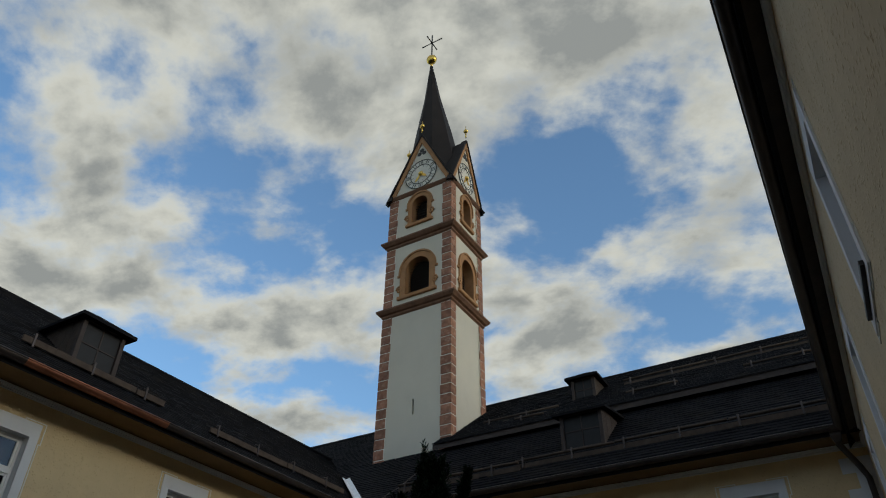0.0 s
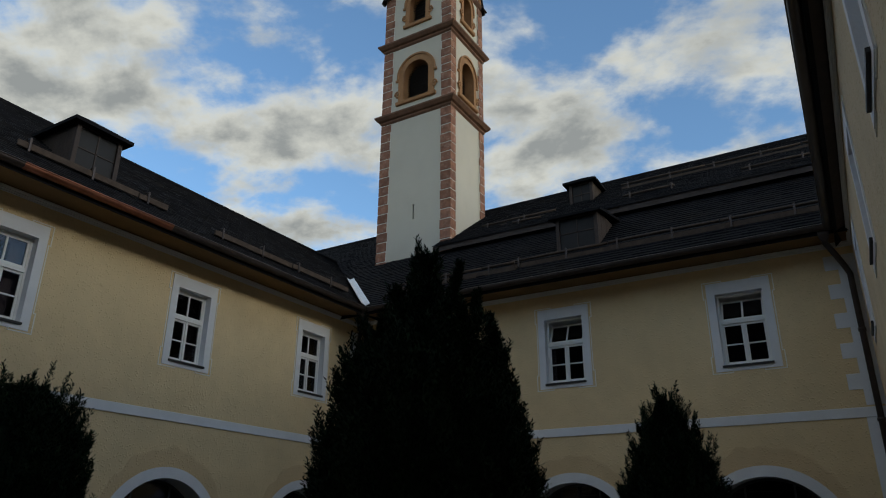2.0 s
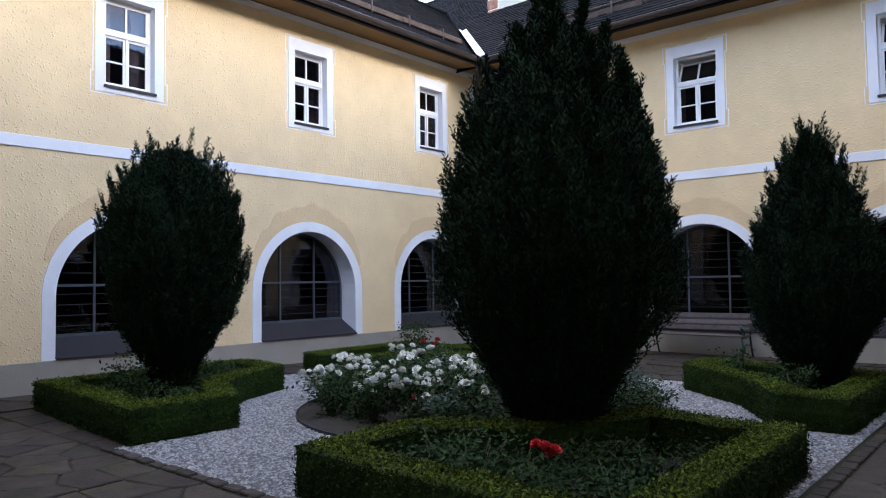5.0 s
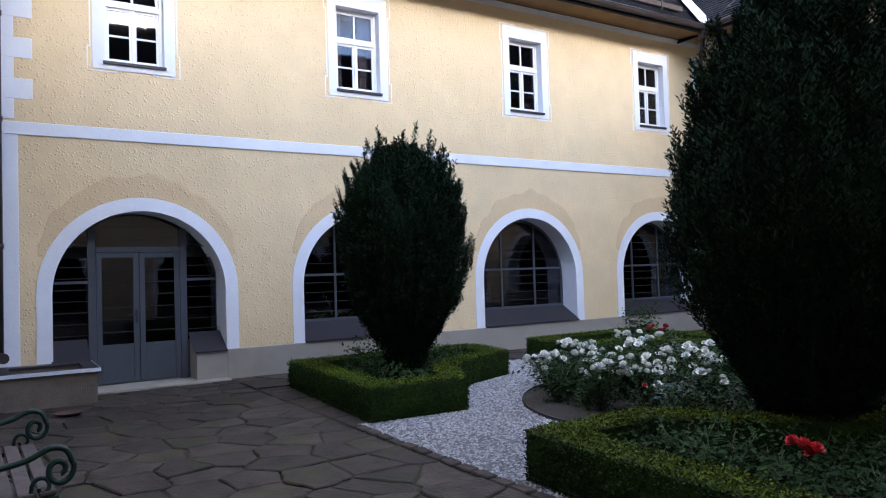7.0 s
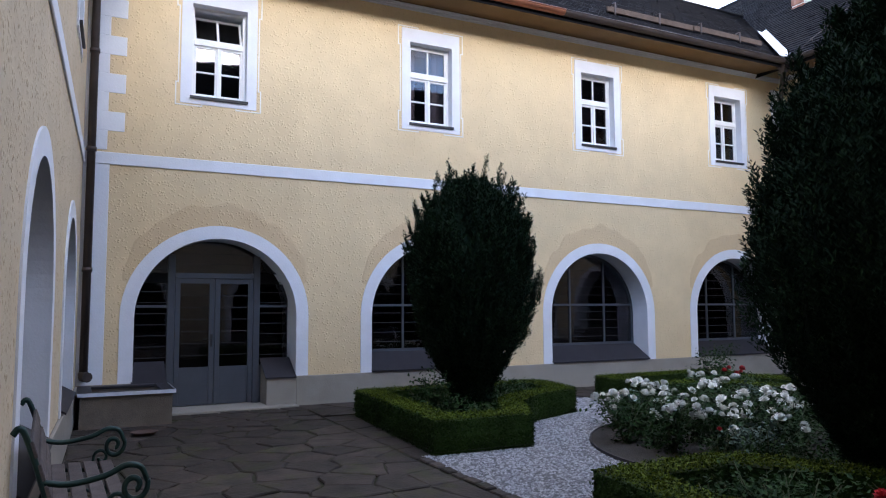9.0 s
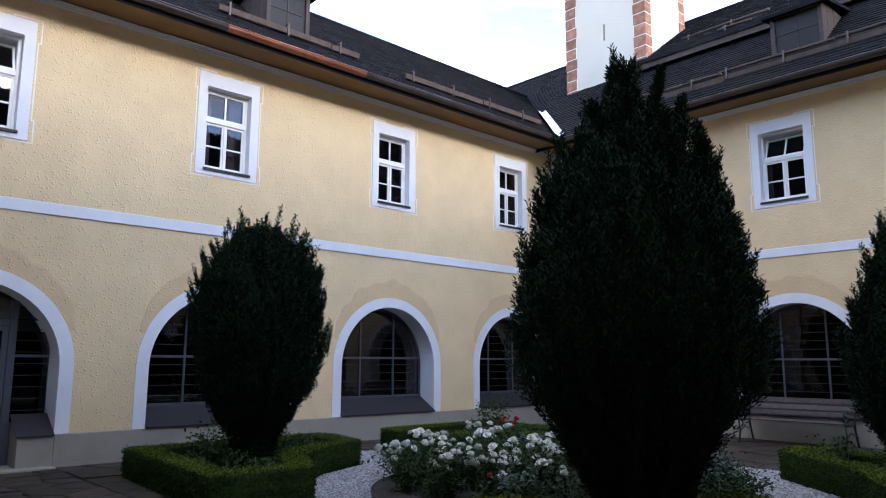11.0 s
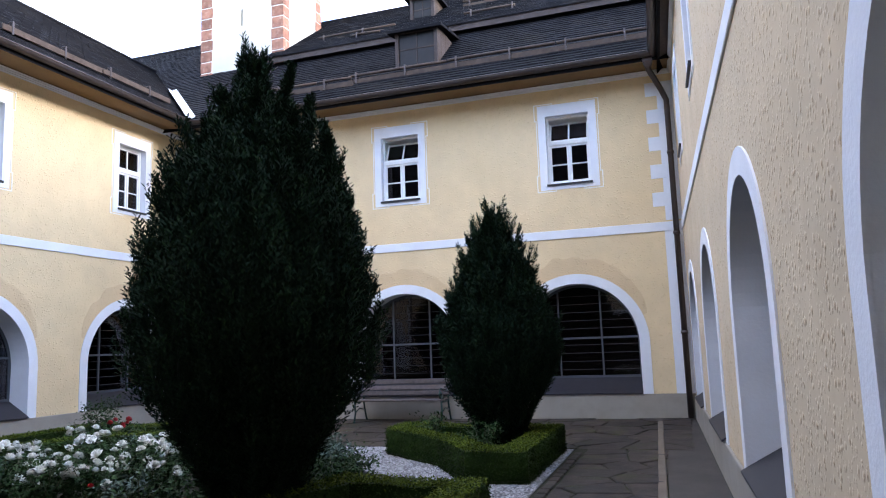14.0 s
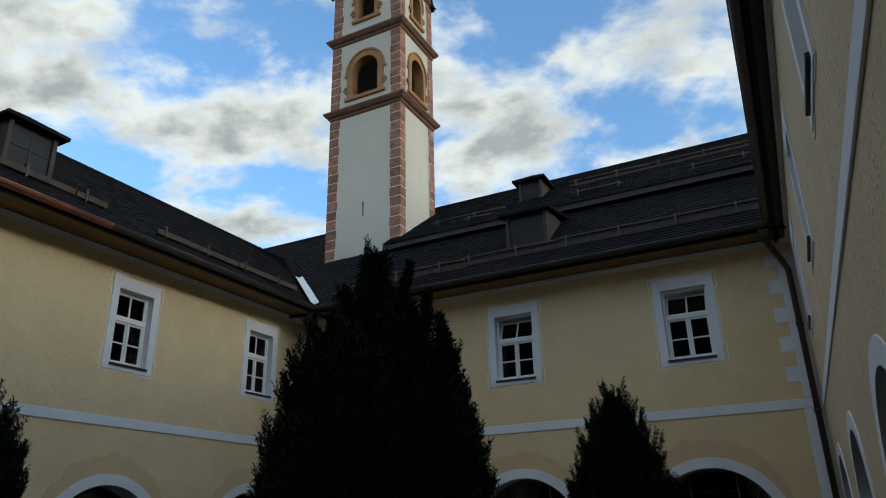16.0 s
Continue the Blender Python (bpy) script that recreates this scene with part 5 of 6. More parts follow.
def hedge_run(pts, width, height, rng):
    """Hedge along a closed plan line: core mesh and its leaves."""
    bm = bmesh.new()
    pts = [Vector((x, y, 0)) for x, y in pts]
    n = len(pts)
    area = sum(pts[i].x * pts[(i + 1) % n].y - pts[(i + 1) % n].x * pts[i].y for i in range(n))
    inner = []
    for i in range(n):
        d0, d1 = (pts[i] - pts[i - 1]).normalized(), (pts[(i + 1) % n] - pts[i]).normalized()
        s = 1 if area > 0 else -1
        n0, n1 = Vector((-d0.y, d0.x, 0)) * s, Vector((-d1.y, d1.x, 0)) * s
        b = (n0 + n1).normalized()
        inner.append(pts[i] + b * width / max(0.5, b.dot(n0)))
    P, N = [], []
    for i in range(n):
        a, b, c, d = pts[i], pts[(i + 1) % n], inner[(i + 1) % n], inner[i]
        L = (b - a).length
        k = max(2, int(L / 0.12))
        prev = None
        out = Vector(((b - a).y, -(b - a).x, 0)).normalized() * (1 if area > 0 else -1)
        for q in range(k + 1):
            f = q / k
            o, e = a.lerp(b, f), d.lerp(c, f)
            ww = [0.012 * lump(o.x, o.y, z, 6, 3) for z in (0.0, 0.2, 0.36)]
            top = height - 0.02 + 0.018 * lump(o.x, o.y, 0, 2.5, 5)
            sec = [o - out * 0.03, o + out * ww[1] + Vector((0, 0, height * 0.5)), o - out * 0.02 + Vector((0, 0, top)), e + out * 0.02 + Vector((0, 0, top)), e + out * 0.02]
            ring = [bm.verts.new(p) for p in sec]
            if prev:
                for j in range(4):
                    bm.faces.new((prev[j], prev[j + 1], ring[j + 1], ring[j]))
            prev = ring
        m = int(L * 6000)
        t, w = rng.random(m), rng.random(m)
        base = np.array(a)[None] + t[:, None] * np.array(b - a)[None]
        inn = np.array(d)[None] + t[:, None] * np.array(c - d)[None]
        where = rng.random(m)
        side = where < 0.42
        topm = (where >= 0.42) & (where < 0.85)
        pos = np.where(side[:, None], base + np.array([0, 0, 1.0]) * (w * height)[:, None], np.where(topm[:, None], base + (inn - base) * w[:, None] + np.array([0, 0, height]), inn + np.array([0, 0, 1.0]) * (w * height)[:, None]))
        nn = np.where(side[:, None], np.array(out), np.where(topm[:, None], np.array([0, 0, 1.0]), -np.array(out)))
        pos = pos + nn * rng.normal(0.002, 0.014, (m, 1)) + rng.normal(0, 0.006, (m, 3))
        pos[:, 2] += 0.012 * np.sin(pos[:, 0] * 5) * topm
        P.append(pos), N.append(nn)
    P, N = np.concatenate(P), np.concatenate(N)
    P[:, 2] = np.maximum(P[:, 2], 0.01)
    return bm, P, N


BEDS = {
    "sw": [(1.45, -11.0), (4.46, -11.23), (4.52, -10.07), (3.57, -9.57), (3.04, -8.97), (2.66, -8.07), (1.42, -8.0)],
    "se": [(7.02, -11.24), (9.78, -11.40), (9.74, -8.36), (8.38, -8.3), (8.03, -9.0), (7.65, -9.55), (7.0, -10.05)],
    "ne": [(9.04, -6.75), (9.72, -6.65), (9.74, -4.2), (7.3, -4.1), (7.28, -4.75), (8.35, -5.65)],
    "nw": [(1.45, -6.75), (2.65, -6.85), (3.2, -5.9), (4.25, -5.2), (4.3, -4.25), (1.45, -4.25)],
}
for k, (name, pts) in enumerate(BEDS.items()):
    rng = np.random.default_rng(40 + k)
    cx, cy = np.mean([p[0] for p in pts]), np.mean([p[1] for p in pts])
    loc = [(x - cx, y - cy) for x, y in pts]
    hedge = empty("box_hedge", Matrix.Translation((cx, cy, 0)), "low clipped box hedge edging a planted bed", "hedge", "box hedges")
    bm, P, N = hedge_run(loc, 0.31, 0.36, rng)
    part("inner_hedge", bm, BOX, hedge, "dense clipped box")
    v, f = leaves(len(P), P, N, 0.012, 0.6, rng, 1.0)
    ob = leaf_mesh("hedge_leaves", v, f, [BOX, BOXTIP], hedge, "small glossy box leaves, top growth painted paler as if lit", "stuff")
    # most top-facing leaves take the lit colour, the sides keep the dark one
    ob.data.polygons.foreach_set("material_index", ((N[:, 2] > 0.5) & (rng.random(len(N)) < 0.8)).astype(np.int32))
    bm = bmesh.new()
    lo = [bm.verts.new((x, y, 0.03)) for x, y in loc]
    bm.faces.new(lo)
    bmesh.ops.recalc_face_normals(bm, faces=list(bm.faces))
    bed = part("bed_soil", bm, SOIL, m=Matrix.Translation((cx, cy, 0)))
    tagged(bed, "dark planted soil inside a box hedge", "flower bed", kind="structure")


def inside(x, y, poly):
    c = False
    for (x0, y0), (x1, y1) in zip(poly, poly[1:] + poly[:1]):
        if (y0 > y) != (y1 > y) and x < (x1 - x0) * (y - y0) / (y1 - y0) + x0:
            c = not c
    return c


def flower(bm, p, r, rng, mi=0):
    """A full rose: rings of cupped petals."""
    up = Vector((rng.normal(0, 0.35), rng.normal(0, 0.35), 1)).normalized()
    side = up.orthogonal().normalized()
    q = up.cross(side)
    p = Vector(p)
    for ringn, (n, rr, hh) in enumerate(((6, 1.0, 0.30), (6, 0.82, 0.62), (5, 0.58, 0.88), (3, 0.32, 1.0))):
        for k in range(n):
            t = 2 * math.pi * (k + 0.5 * ringn) / n + rng.uniform(-0.2, 0.2)
            d = side * math.cos(t) + q * math.sin(t)
            s = side * -math.sin(t) + q * math.cos(t)
            w = r * rr * 0.62
            v = [p + d * r * 0.1, p + d * r * rr * 0.6 - s * w + up * r * hh, p + d * r * rr + up * r * (hh + 0.12), p + d * r * rr * 0.6 + s * w + up * r * hh]
            bm.faces.new([bm.verts.new(c) for c in v]).material_index = mi


def rose_bush(x, y, h, r, seed, label, blooms=0, petal=None, leafmat=None, group="rose bushes", cat="rose bush", name="rose_bush", per=300, size=0.024):
    rng = np.random.default_rng(seed)
    root = empty(name, Matrix.Translation((x, y, 0.02)), label, cat, group)
    bm = bmesh.new()
    tips = []
    for k in range(9):
        t, rr, hh = rng.uniform(0, 2 * math.pi), r * rng.uniform(0.3, 0.95), h * rng.uniform(0.65, 1.0)
        p = [(0, 0, -0.03), (rr * 0.4 * math.cos(t), rr * 0.4 * math.sin(t), hh * 0.5), (rr * math.cos(t), rr * math.sin(t), hh)]
        tube(bm, p, [0.008, 0.006, 0.003], 4)
        tips.append(p)
    part("stem", bm, STEM, root, "thin green stems")
    n = int(per * r * h * 16)
    i = rng.integers(0, len(tips), n)
    f = rng.random(n) ** 0.6
    A = np.array(tips)[i]
    c = (1 - f)[:, None] ** 2 * A[:, 0] + 2 * (f * (1 - f))[:, None] * A[:, 1] + (f**2)[:, None] * A[:, 2]
    c = c + rng.normal(0, 0.20 * r, (n, 3)) * np.array([1, 1, 0.5])
    c[:, 2] = np.clip(c[:, 2], 0.02, h * 1.08)
    v, fc = leaves(n, c, np.tile([0, 0, 1.0], (n, 1)), size, 0.55, rng, 0.55)
    leaf_mesh("foliage", v, fc, leafmat or ROSELEAF, root, kind="stuff")
    for b in range(blooms):
        t = tips[rng.integers(0, len(tips))][2]
        bm = bmesh.new()
        px, py, pz = t[0] + rng.normal(0, 0.06), t[1] + rng.normal(0, 0.06), min(t[2], h) + rng.uniform(-0.02, 0.07)
        tube(bm, [(t[0] * 0.9, t[1] * 0.9, t[2] * 0.8), (px, py, pz)], 0.003, 4, mi=1)
        flower(bm, (px, py, pz), rng.uniform(0.046, 0.068), rng)
        for extra in range(int(rng.integers(0, 3))):
            flower(bm, (px + rng.normal(0, 0.05), py + rng.normal(0, 0.05), pz + rng.normal(0, 0.025)), rng.uniform(0.036, 0.054), rng)
        part("bloom", bm, [petal, STEM], root, "open rose bloom")
    return root


RC = Vector((5.85, -7.55))
rng = np.random.default_rng(5)
rose_spots = [(-0.35, -0.2), (0.2, -1.05), (-0.95, -1.05), (-0.35, -1.4), (-1.3, -0.45), (0.55, -0.45), (0.15, 0.2), (-0.85, 0.25), (-0.3, -0.8), (0.6, 0.3), (-1.25, 0.45), (-0.25, 0.75), (0.0, -1.5), (-0.7, -1.5), (0.8, -0.8), (-1.5, -0.85), (0.45, -1.3), (0.85, -0.1), (-1.55, -0.05), (0.35, -0.7)]
for k, (dx, dy) in enumerate(rose_spots):
    rose_bush(RC.x + dx - 0.25, RC.y + dy - 0.05, rng.uniform(0.42, 0.64), rng.uniform(0.36, 0.44), 100 + k, "white floribunda rose bush in full bloom", blooms=int(rng.integers(4, 8)), petal=PETAL, group="white roses in the round bed")
for k, (dx, dy) in enumerate([(1.2, -1.2), (1.55, -0.75), (1.15, -0.65), (1.65, -0.2), (1.25, 0.05), (1.6, 0.35), (1.05, 0.55), (1.3, 0.95), (0.7, 0.95), (0.85, 1.45), (0.3, 1.4), (-0.3, 1.45), (-0.9, 1.15), (0.9, -1.55), (1.9, -0.6), (1.95, 0.05), (1.85, 0.6), (1.55, -1.15), (1.5, 1.3)]):
    rose_bush(RC.x + dx, RC.y + dy, rng.uniform(0.30, 0.44), rng.uniform(0.34, 0.42), 140 + k, "low leafy green shrub without blooms in the round bed", group="low shrubs in the round bed", per=300)
bm = bmesh.new()
prism(bm, [(2.18 * math.cos(2 * math.pi * k / 40), 2.18 * math.sin(2 * math.pi * k / 40)) for k in range(40)], 0, 0.03)
bm.transform(Matrix.Translation((0, 0, 0.0)) @ Matrix.Rotation(radians(90), 4, "X"))
for v in bm.verts:
    v.co.z = 0.03 if v.co.z > 0.015 else -0.01
tagged(part("round_bed_soil", bm, SOIL, m=Matrix.Translation((RC.x, RC.y, 0))), "round bed of dark soil strewn with chips", "flower bed", kind="structure")
# thin steel edge round the rose bed
bm = bmesh.new()
loft(bm, [[(r * math.cos(2 * math.pi * k / 48), r * math.sin(2 * math.pi * k / 48), z) for k in range(49)] for r, z in ((2.2, -0.01), (2.2, 0.035), (2.185, 0.035), (2.185, -0.01))], close=False)
tagged(part("bed_edging", bm, DARKSHEET, m=Matrix.Translation((RC.x, RC.y, 0))), "thin dark metal edging of the round bed", "edging")
for k, (x, y) in enumerate([(3.95, -8.1), (7.45, -7.0), (7.2, -6.3), (6.55, -9.05), (4.3, -6.3)]):
    rose_bush(x, y, 0.46, 0.3, 300 + k, "grey-green lavender clump beside the roses", leafmat=GREYLEAF, group="lavender", cat="lavender", name="lavender", per=420, size=0.030)
low = np.random.default_rng(9)
for key, n, h in (("se", 34, 0.31), ("sw", 22, 0.44), ("ne", 16, 0.33), ("nw", 12, 0.5)):
    poly = BEDS[key]
    made = tries = 0
    xs, ys = [p[0] for p in poly], [p[1] for p in poly]
    tx, ty = {"se": (7.9, -9.05), "sw": (2.9, -9.98), "ne": (9.1, -4.95), "nw": (0, 0)}[key]
    while made < n and tries < 4000:
        tries += 1
        x, y = low.uniform(min(xs) + 0.4, max(xs) - 0.4), low.uniform(min(ys) + 0.4, max(ys) - 0.4)
        if not all(inside(x + a, y + b, poly) for a, b in ((0.42, 0), (-0.42, 0), (0, 0.42), (0, -0.42))) or math.hypot(x - tx, y - ty) < 0.35:
            continue
        tall = low.random() < 0.12
        red = key == "nw" and made % 6 == 1
        rose_bush(x, y, h * (1.75 if tall else low.uniform(0.7, 1.05)), low.uniform(0.26, 0.36), 500 + made + 50 * len(key) + ord(key[0]),
                  "low rose bush with red blooms in a hedged bed" if red else "low leafy rose bush inside the box hedge", blooms=2 if red else 0, petal=REDPETAL, group="low roses in the hedged beds", per=230)
        made += 1
red = rose_bush(8.80, -10.70, 0.42, 0.22, 901, "red rose with a cluster of open blooms", blooms=0, petal=REDPETAL, group="low roses in the hedged beds", per=200)
for dx, dy, dz, r in ((0, 0, 0.46, 0.062), (0.07, 0.02, 0.45, 0.055), (-0.06, 0.03, 0.47, 0.05), (0.03, 0.06, 0.42, 0.05)):
    bm = bmesh.new()
    flower(bm, (dx, dy, dz), r, low)
    part("bloom", bm, REDPETAL, red, "open red rose bloom")
bud = rose_bush(6.35, -9.25, 0.36, 0.18, 902, "small red rose with one bloom beside the round bed", group="low roses in the hedged beds", per=200)
bm = bmesh.new()
flower(bm, (0, 0, 0.36), 0.034, low)
part("bloom", bm, REDPETAL, bud, "open red rose bloom")


# ---------- benches ----------
def spiral(cx, cz, r, t0, t1, n=18):
    return [(cx + r * (1 - 0.75 * k / n) * math.cos(t0 + (t1 - t0) * k / n), cz + r * (1 - 0.75 * k / n) * math.sin(t0 + (t1 - t0) * k / n)) for k in range(n + 1)]


def rounded(pts, n=4):
    """The same line with its bends smoothed."""
    p = [Vector(q) for q in pts]
    out = []
    for i in range(len(p) - 1):
        a, b, c, d = p[max(i - 1, 0)], p[i], p[i + 1], p[min(i + 2, len(p) - 1)]
        for k in range(n):
            t = k / n
            out.append(0.5 * (2 * b + (c - a) * t + (2 * a - 5 * b + 4 * c - d) * t * t + (3 * b - a - 3 * c + d) * t**3))
    return out + [p[-1]]


def bench(m, length, label):
    """Cast-iron garden bench: two scrolled ends, slatted seat and back; it faces its own -y."""
    root = empty("garden_bench", m, label, "bench", "garden benches")
    for s in (-1, 1):
        x = s * length / 2
        bm = bmesh.new()
        tube(bm, rounded([(x, 0.36, 0.0), (x, 0.27, 0.22), (x, 0.22, 0.42), (x, 0.27, 0.62), (x, 0.36, 0.86), (x, 0.40, 0.90), (x, 0.43, 0.87)]), 0.020, 7)
        tube(bm, [(x, -0.27, 0.0), (x, -0.20, 0.2), (x, -0.23, 0.40)], 0.019, 7)
        tube(bm, [(x, -0.25, 0.41), (x, 0.0, 0.395), (x, 0.23, 0.42)], 0.017, 6)
        arm = [(x, 0.27, 0.62), (x, 0.12, 0.595), (x, -0.08, 0.62), (x, -0.20, 0.665), (x, -0.29, 0.65), (x, -0.33, 0.58)]
        arm += [(x, y, z) for y, z in spiral(-0.255, 0.55, 0.085, math.pi * 0.9, math.pi * 3.4)]
        tube(bm, rounded(arm), 0.018, 7)
        tube(bm, [(x, y, z) for y, z in spiral(-0.16, 0.47, 0.07, -0.5 * math.pi, 2.0 * math.pi)], 0.013, 6)
        tube(bm, [(x, -0.20, 0.2), (x, 0.0, 0.28), (x, 0.27, 0.22)], 0.012, 6)
        for y in (-0.27, 0.36):
            ball(bm, (x, y, 0.012), 0.03, 8)
        part("iron_end", bm, IRON, root, "dark green cast-iron end with scrolled arm")
    L = length / 2 + 0.02
    for y in (-0.19, -0.075, 0.04, 0.155):
        part("seat_slat", boxes((-L, L, y - 0.048, y + 0.048, 0.425, 0.450), bev=0.006), BENCHWOOD, root)
    for z, y in ((0.56, 0.232), (0.67, 0.270), (0.79, 0.315)):
        part("back_slat", boxes((-L, L, -0.012, 0.012, -0.045, 0.045), bev=0.005), BENCHWOOD, root, m=Matrix.Translation((0, y, z)) @ Matrix.Rotation(radians(-20), 4, "X"))
    return root


bench(Matrix.Translation((5.85, -0.55, 0.0)), 1.88, "old iron garden bench with dark slats by the wall")
bench(Matrix.Translation((6.16, -14.46, 0.0)) @ Matrix.Rotation(radians(182), 4, "Z") @ Matrix.Diagonal((1, 0.85, 1, 1)), 1.36, "green cast-iron bench with weathered grey slats by the wall")


# ---------- trough and small things ----------
def trough():
    root = empty("stone_trough", Matrix.Translation((0.52, -13.93, 0)), "old concrete water trough with a bright metal rim", "trough")
    x, y, h = 0.47, 0.55, 0.42
    bm = boxes((-x, x, -y, -y + 0.12, 0, h), (-x, x, y - 0.12, y, 0, h), (-x, -x + 0.12, -y + 0.12, y - 0.12, 0, h), (x - 0.12, x, -y + 0.12, y - 0.12, 0, h), (-x + 0.12, x - 0.12, -y + 0.12, y - 0.12, 0, 0.1))
    part("basin", bm, TROUGH, root, "stained board-marked concrete basin")
    o = 0.03
    bm = boxes((-x - o, x + o, -y - o, -y + 0.14, h, h + 0.035), (-x - o, x + o, y - 0.14, y + o, h, h + 0.035), (-x - o, -x + 0.14, -y + 0.14, y - 0.14, h, h + 0.035), (x - 0.14, x + o, -y + 0.14, y - 0.14, h, h + 0.035), bev=0.006)
    part("rim", bm, DARKSHEET, root, "grey stone rim")
    bm = boxes((-x - o - 0.008, x + o + 0.008, y + o, y + o + 0.008, h - 0.01, h + 0.037), (x + o, x + o + 0.008, -y - o, y + o, h - 0.01, h + 0.037))
    part("metal_edge", bm, FLASHING, root, "bright metal edge")
    part("water", boxes((-x + 0.12, x - 0.12, -y + 0.12, y - 0.12, 0.1, h - 0.08)), WATER, root, "dark still water")


trough()
dish = empty("plant_saucer", Matrix.Translation((1.75, -13.78, 0.0)), "shallow terracotta saucer on the flagstones", "saucer")
bm = bmesh.new()
loft(bm, [[(r * math.cos(2 * math.pi * k / 20), r * math.sin(2 * math.pi * k / 20), z) for k in range(20)] for r, z in ((0.11, 0.012), (0.15, 0.045), (0.16, 0.05), (0.145, 0.045), (0.11, 0.02), (0.001, 0.02))], smooth=True)
part("saucer", bm, TERRACOTTA, dish)


def potted(x, y, z, h, seed, label):
    root = rose_bush(0, 0, h, h * 0.4, seed, label, leafmat=ROSELEAF, group="potted plants", cat="potted plant", name="potted_plant", per=160, size=0.05)
    root.matrix_basis = Matrix.Translation((x, y, z + 0.22))
    bm = bmesh.new()
    loft(bm, [[(r * math.cos(2 * math.pi * k / 16), r * math.sin(2 * math.pi * k / 16), zz) for k in range(16)] for r, zz in ((0.001, -0.22), (0.10, -0.22), (0.14, 0.0), (0.125, 0.0), (0.11, -0.03), (0.001, -0.03))], smooth=True)
    part("pot", bm, TERRACOTTA, root, "plain clay pot")


potted(-0.85, -11.80, 0.0, 0.95, 801, "green potted plant behind the door's side light")
BOXH = 0.66
potted(-0.80, -13.62, BOXH, 0.35, 802, "small potted plant on a cream box behind glass")
box_root = empty("planter_box", Matrix.Translation((-0.80, -13.55, 0.0)), "cream box standing behind the glazed side light", "box")
part("box_body", boxes((-0.12, 0.12, -0.26, 0.26, 0, BOXH), bev=0.008), CREAM, box_root)


# ---------- paving pieces ----------
def clip(poly, nx, ny, c):
    out = []
    for i in range(len(poly)):
        p, q = poly[i], poly[(i + 1) % len(poly)]
        a, b = nx * p[0] + ny * p[1] - c, nx * q[0] + ny * q[1] - c
        if a <= 0:
            out.append(p)
        if (a < 0) != (b < 0):
            t = a / (a - b)
            out.append((p[0] + t * (q[0] - p[0]), p[1] + t * (q[1] - p[1])))
    return out


paving = empty("pavement", None, "worn irregular flagstone paving with mossy joints", "paving", kind="structure")
prg = np.random.default_rng(21)


def lay(paving, x0, x1, y0, y1, size):
    nx, ny = max(1, round((x1 - x0) / size)), max(1, round((y1 - y0) / (size * 0.8)))
    pts = []
    for j in range(ny):
        for i in range(nx):
            off = 0.5 if j % 2 else 0.0
            pts.append((x0 + (i + 0.5 + off * 0.8 - 0.2 + prg.uniform(-0.46, 0.46)) * (x1 - x0) / nx, y0 + (j + 0.5 + prg.uniform(-0.34, 0.34)) * (y1 - y0) / ny))
    for i, (px, py) in enumerate(pts):
        poly = [(x0, y0), (x1, y0), (x1, y1), (x0, y1)]
        for k, (qx, qy) in enumerate(pts):
            d = math.hypot(qx - px, qy - py)
            if k != i and d < 3 * size:
                ux, uy = (qx - px) / d, (qy - py) / d
                poly = clip(poly, ux, uy, ux * (px + qx) / 2 + uy * (py + qy) / 2 - prg.uniform(0.001, 0.007))
                if len(poly) < 3:
                    break
        if len(poly) < 3:
            continue
        tilt, hgt = (prg.uniform(-0.012, 0.012), prg.uniform(-0.012, 0.012)), prg.uniform(-0.004, 0.012)
        bm = bmesh.new()
        top = []
        for (xa, ya), (xb, yb) in zip(poly, poly[1:] + poly[:1]):
            ln = math.hypot(xb - xa, yb - ya)
            for f in (0.0, 0.36, 0.68) if ln > 0.2 else (0.0,):
                w = prg.uniform(-0.006, 0.022) * (1 if f else 0.5)
                x, y = xa + (xb - xa) * f - px, ya + (yb - ya) * f - py
                d = max(0.05, math.hypot(x, y))
                top.append((x * (1 - w / d), y * (1 - w / d)))
        ins = [(x * (1 - 0.014 / max(0.1, math.hypot(x, y))), y * (1 - 0.014 / max(0.1, math.hypot(x, y)))) for x, y in top]
        z = lambda x, y: hgt + tilt[0] * x + tilt[1] * y  # noqa: E731
        vs = loft(bm, [[(x, y, -0.05) for x, y in top], [(x, y, z(x, y) - 0.010) for x, y in top], [(x, y, z(x, y)) for x, y in ins]])
        bm.faces.new(vs[-1])
        part("flagstone", bm, FLAG, paving, m=Matrix.Translation((px, py, 0)))


north_paving = empty("pavement_north", None, "worn irregular flagstone paving before the bench", "paving", kind="structure")
lay(paving, 0.02, 11.55, -14.6, -11.46, 0.50)
lay(paving, 1.36, 4.38, -11.44, -10.98, 0.5)
lay(paving, 0.02, 1.34, -11.44, -4.0, 0.62)
lay(paving, 10.02, 11.12, -11.44, -4.0, 0.52)
lay(north_paving, 0.02, 11.45, -3.98, -0.05, 0.74)
tagged(part("gutter_strip", boxes((0.05, LEN_E - 0.3, -0.62, -0.036, -0.05, -0.007), bev=0.01), CONCRETE, m=EAST), "smooth worn concrete strip along the wall", "paving", kind="structure")
tagged(part("apron", boxes((0.7, LEN_S - 0.2, -0.36, -0.036, -0.05, -0.009), bev=0.01), CONCRETE, m=SOUTH), "worn concrete strip under the bench", "paving", kind="structure")
tagged(part("drain_edge", boxes((0.4, LEN_E - 0.6, -0.72, -0.63, -0.05, 0.012), bev=0.008), TROUGH, m=EAST), "pale worn stone edge of the drain strip", "paving", kind="structure")
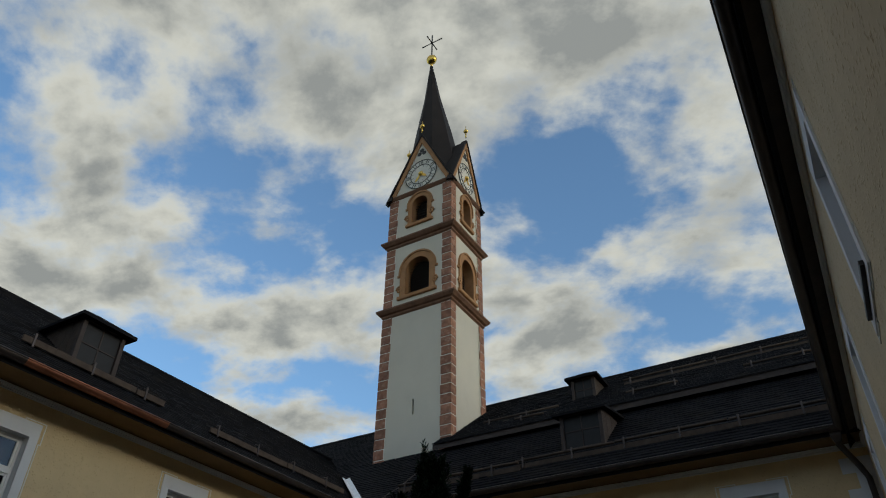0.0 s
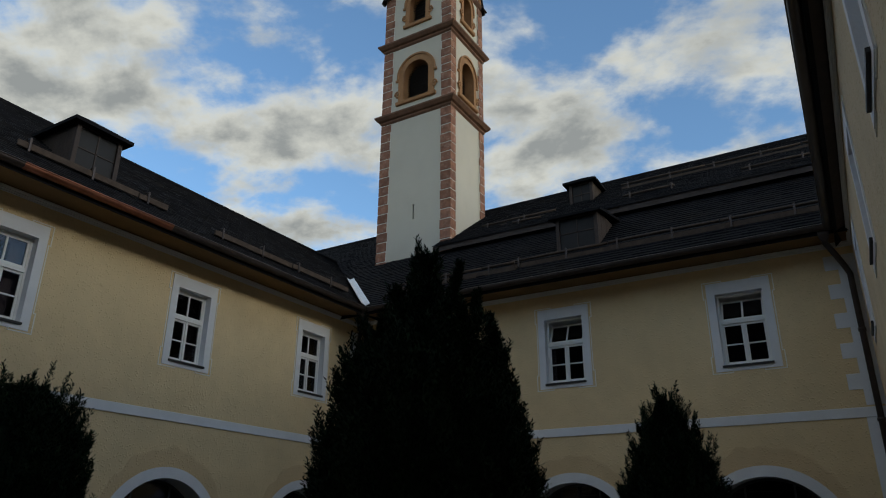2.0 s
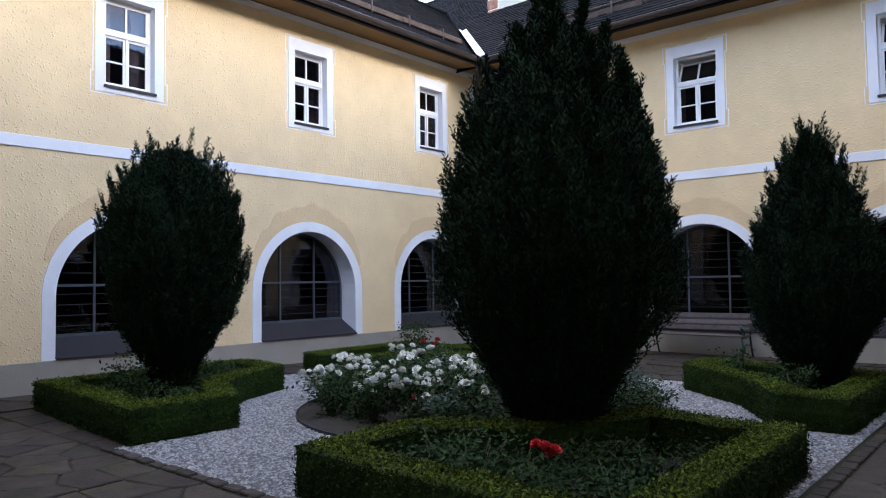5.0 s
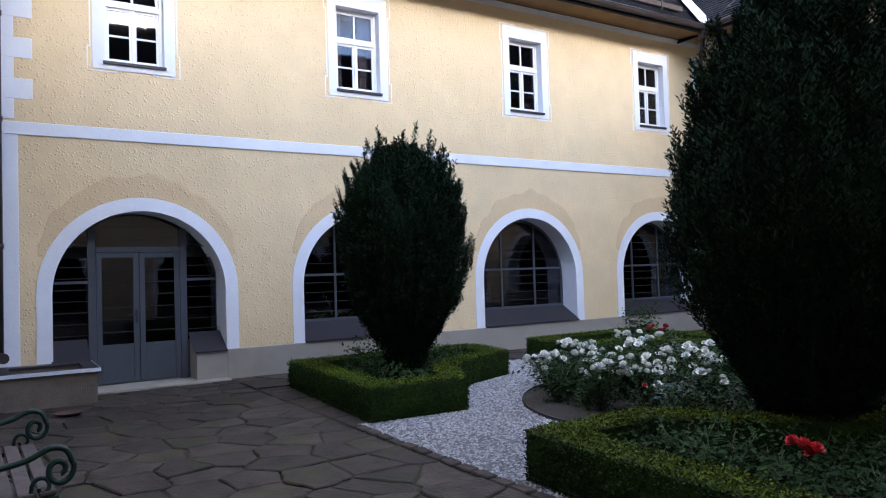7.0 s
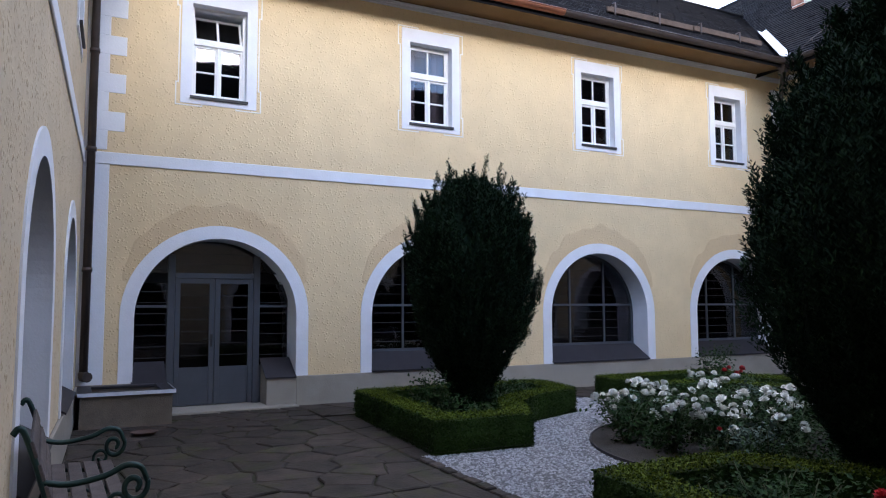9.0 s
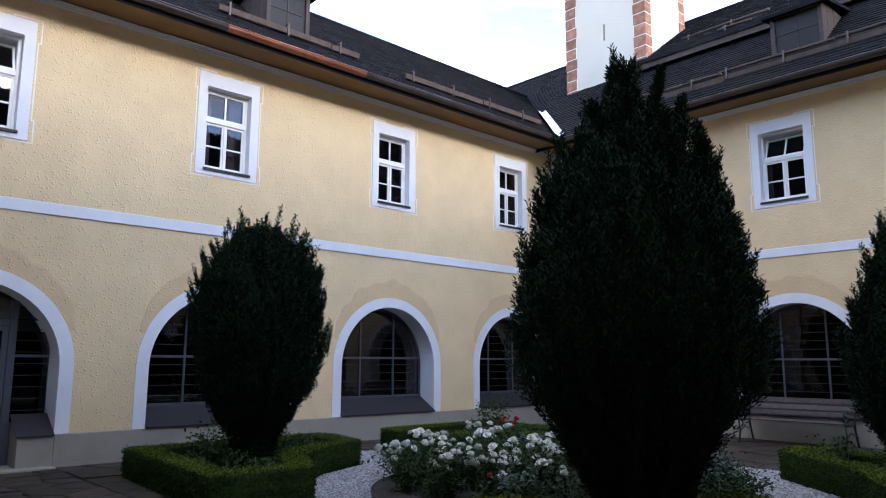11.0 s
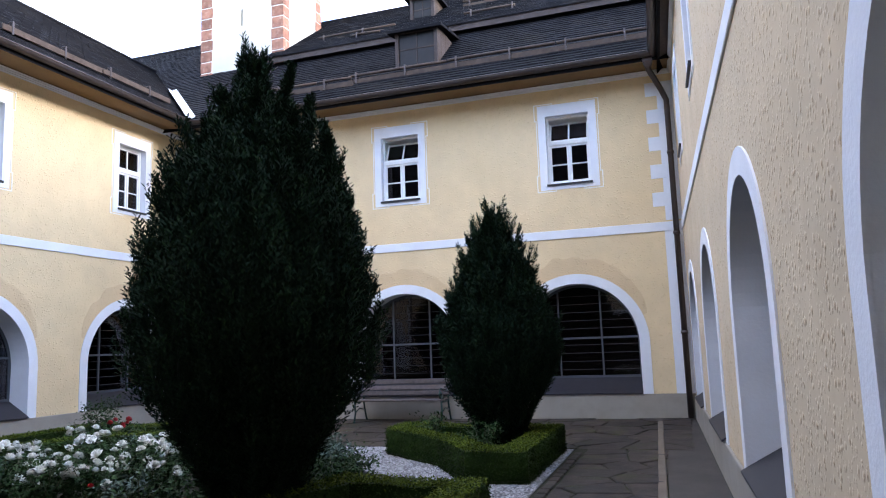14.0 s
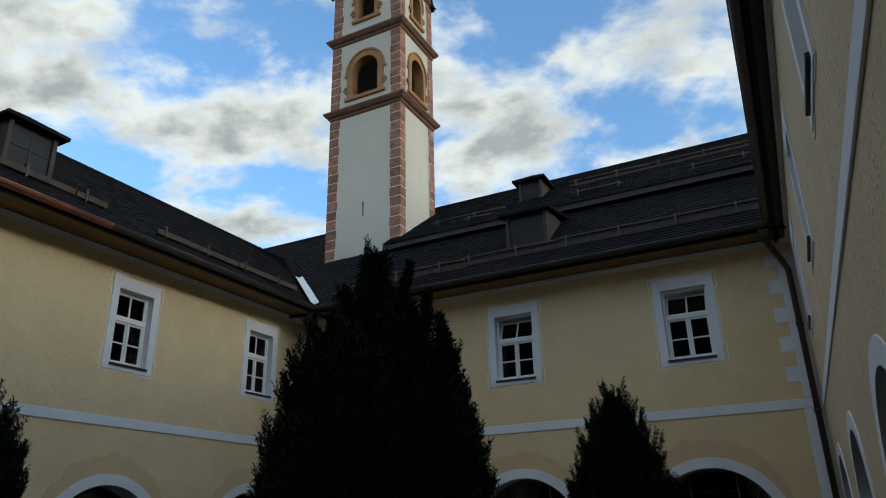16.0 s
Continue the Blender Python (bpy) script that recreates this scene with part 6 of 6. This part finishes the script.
# small setts along the gravel's edge
edge_root = empty("sett_edging", None, "row of small stone setts edging the gravel", "edging", kind="structure")
base = boxes((-0.10, 0.10, -0.055, 0.055, -0.05, 0.008), bev=0.01)
proto = part("sett", base, FLAG, edge_root, m=Matrix.Translation((4.4, GY0 - 0.03, 0)))
for a, b, turn in (((4.4, GY0 - 0.03), (GX1, GY0 - 0.03), 0), ((GX1 + 0.1, GY0), (GX1 + 0.1, GY1), 90)):
    L = math.dist(a, b)
    for k in range(1, int(L / 0.23)):
        f = k * 0.23 / L
        o = new("sett", proto.data)
        o.parent = edge_root
        o.matrix_basis = pose(a[0] + (b[0] - a[0]) * f, a[1] + (b[1] - a[1]) * f, prg.uniform(-0.004, 0.006), 0, 0, turn + prg.uniform(-4, 4))

# loose pebbles over the gravel
n = 95000
P = np.stack([prg.uniform(GX0, GX1, n), prg.uniform(GY0, GY1, n)], 1)
keep = [(x > 4.4 or y > -10.9) and not any(inside(x, y, b) for b in BEDS.values()) and math.hypot(x - RC.x, y - RC.y) > 2.19 for x, y in P]
P = P[np.array(keep)]
n = len(P)
base = np.array([(1, 0, 0), (-0.5, 0.8, 0), (-0.5, -0.8, 0), (0.1, 0.1, 0.55), (0, 0, -0.5)])
ang = prg.uniform(0, 2 * np.pi, n)
R = np.zeros((n, 3, 3))
R[:, 0, 0], R[:, 0, 1], R[:, 1, 0], R[:, 1, 1], R[:, 2, 2] = np.cos(ang), -np.sin(ang), np.sin(ang), np.cos(ang), 1
V = np.einsum("nij,kj->nki", R, base) * prg.uniform(0.009, 0.023, (n, 1, 1))
V[:, :, 0] += P[:, None, 0]
V[:, :, 1] += P[:, None, 1]
V[:, :, 2] += 0.002
F = np.array([(0, 1, 3), (1, 2, 3), (2, 0, 3)])[None] + 5 * np.arange(n)[:, None, None]
peb = arrays("loose_pebbles", V.reshape(-1, 3).tolist(), F.reshape(-1, 3).tolist(), PEBBLE)
tagged(peb, "loose pale grey gravel stones", "gravel", kind="stuff")
